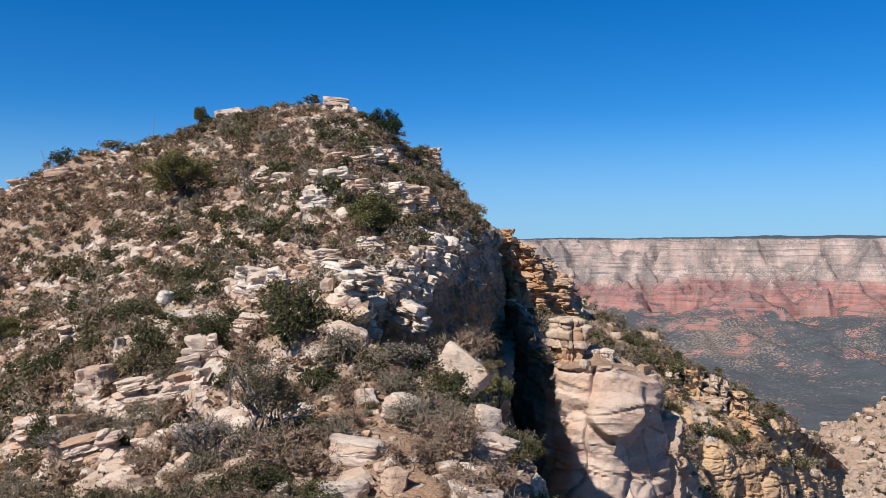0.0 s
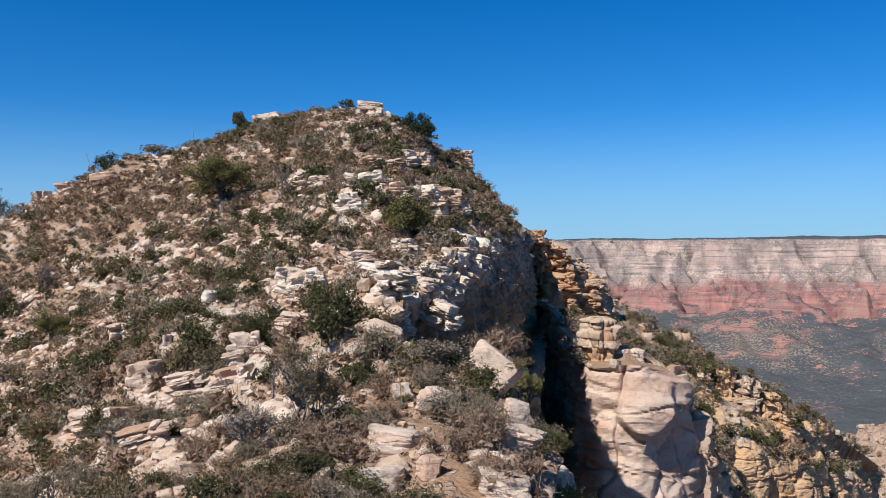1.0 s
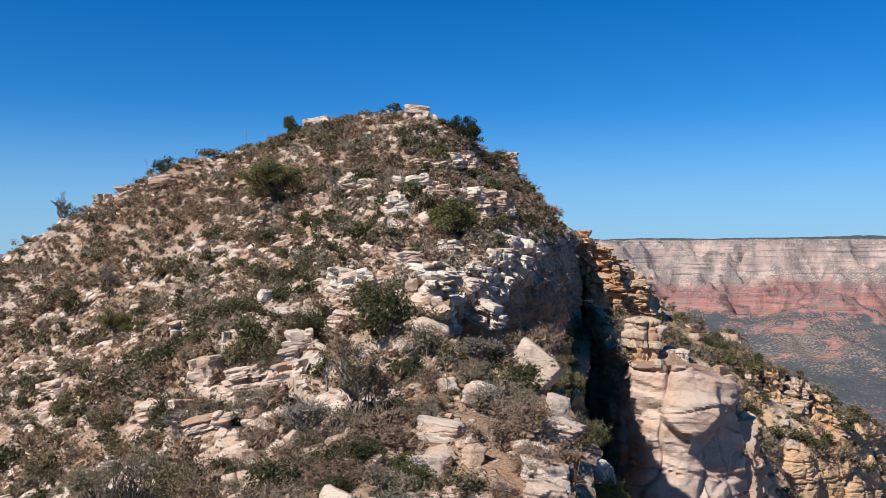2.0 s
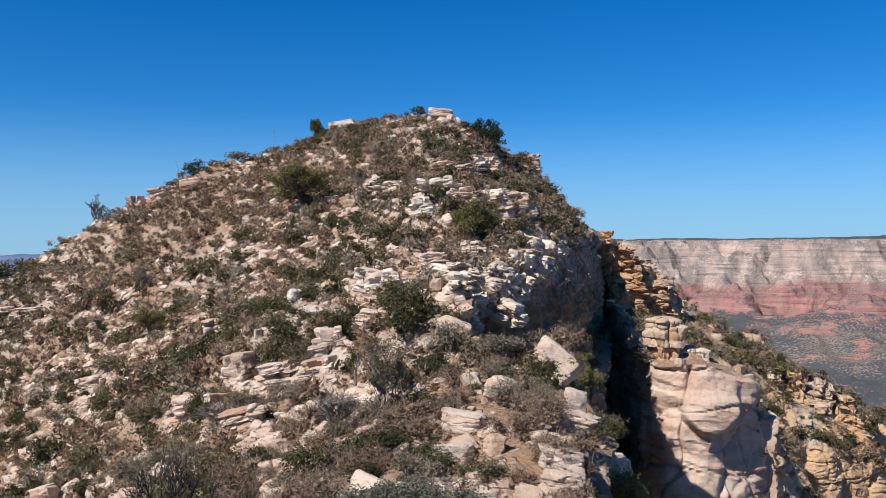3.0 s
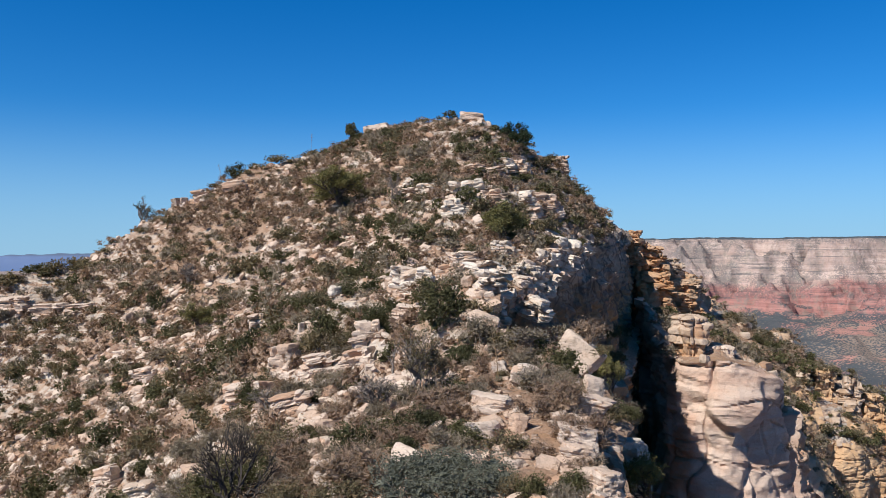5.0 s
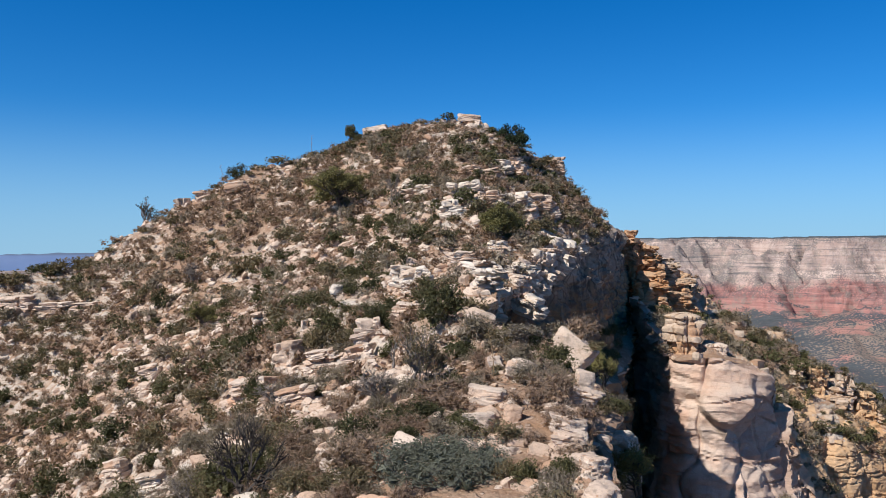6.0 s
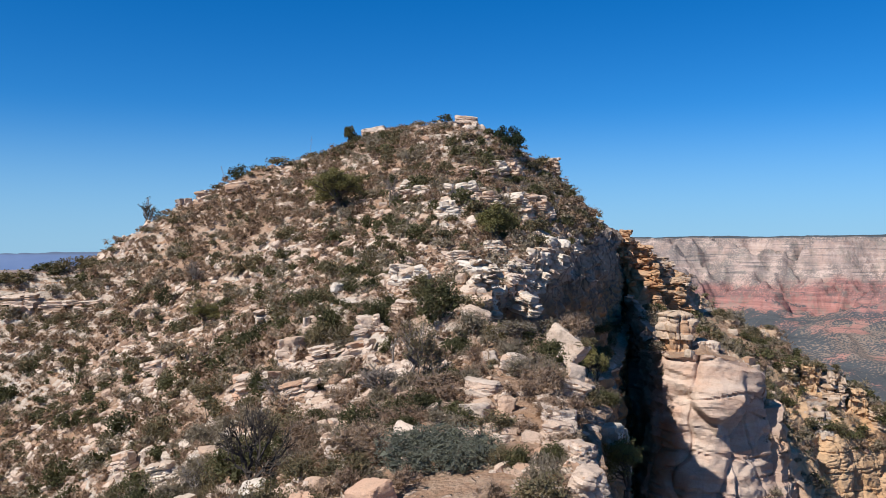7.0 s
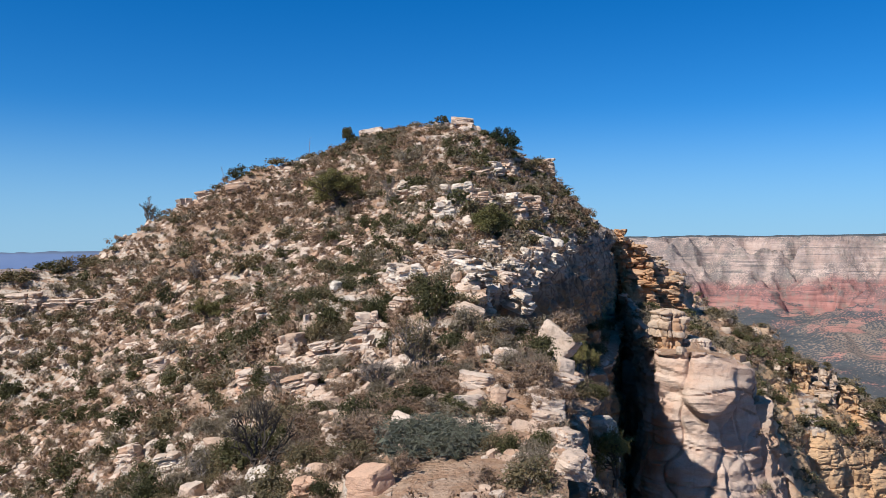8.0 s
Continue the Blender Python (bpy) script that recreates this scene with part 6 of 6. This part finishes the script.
def spur_stones():
    """Outcrops and loose blocks on the spur across the cleft."""
    rng = np.random.default_rng(91)
    bpy.context.view_layer.update()
    deps = bpy.context.evaluated_depsgraph_get()
    blocks_of = [stone(500 + k, 2, (1.0, 0.8, rng.uniform(0.5, 0.85)), 4, 0.07) for k in range(8)]
    pieces = []
    for n in range(340):
        s, t = rng.uniform(2.0, 11.8), rng.uniform(0.0, 1.0)
        a, b, c = (spline(line, np.array([s]))[0] for line in (LIP, FOOT, TOP))
        p = a + (b - a) * min(t * 1.3, 1) if t < 0.77 else b + (c - b) * (t - 0.77) / 0.23
        hit, at, nor, _, under, _ = scene.ray_cast(deps, (p[0], p[1], p[2] + EYE + 6), (0, 0, -1))
        if not hit or not under.name.startswith("ground") or abs(nor.z) < 0.45:
            continue
        w = float(np.clip(rng.lognormal(-0.5, 0.6), 0.25, 1.7))
        v, f = blocks_of[rng.integers(8)]
        m = np.array(Euler((rng.normal(0, 0.15), rng.normal(0, 0.15), rng.uniform(0, 6.28))).to_matrix())
        pieces.append((v @ m.T * w + np.array([at.x, at.y, at.z + 0.1 * w]), f))
    v, f = join(pieces)
    tagged(new("rubble", link_mesh("rubble", v, f, STONE_BUFF)), "buff and pink blocks strewn over the spur", "rubble", kind="stuff")


spur_stones()


def grass():
    """Low dry tufts and seedlings over the bare ground."""
    rng = np.random.default_rng(63)
    n = 15000
    x, y = rng.uniform(-62, 6, n), 8 + 84 * rng.random(n) ** 1.35
    keep = rooted(rng, x, y) & (fbm(x * 0.5, y * 0.5, x * 0, 2, 66) > -0.12)
    keep &= (np.hypot(x + 1.2, y - 14.2) > 1.3) & (np.hypot(x - 0.2, y - 20.4) > 0.8)
    x, y = x[keep], y[keep]
    z = ground(x, y)
    per = 12
    c = np.repeat(np.stack([x, y, z], -1), per, 0)
    w = np.repeat(rng.uniform(0.12, 0.34, len(x)), per)
    d = rng.normal(size=c.shape)
    d[:, 2] = np.abs(d[:, 2])
    d /= np.linalg.norm(d, axis=1, keepdims=True)
    at = c + d * (w * rng.uniform(0.1, 0.9, len(w)))[:, None]
    v, f = leaves(rng, at, d * 0.6 + np.array([0, 0, 0.9]), 0.075)
    tagged(new("dry_grass", link_mesh("dry_grass", v, f, LEAF_DRY)), "low dry tufts and seedlings over bare ground", "grass", kind="stuff")


grass()
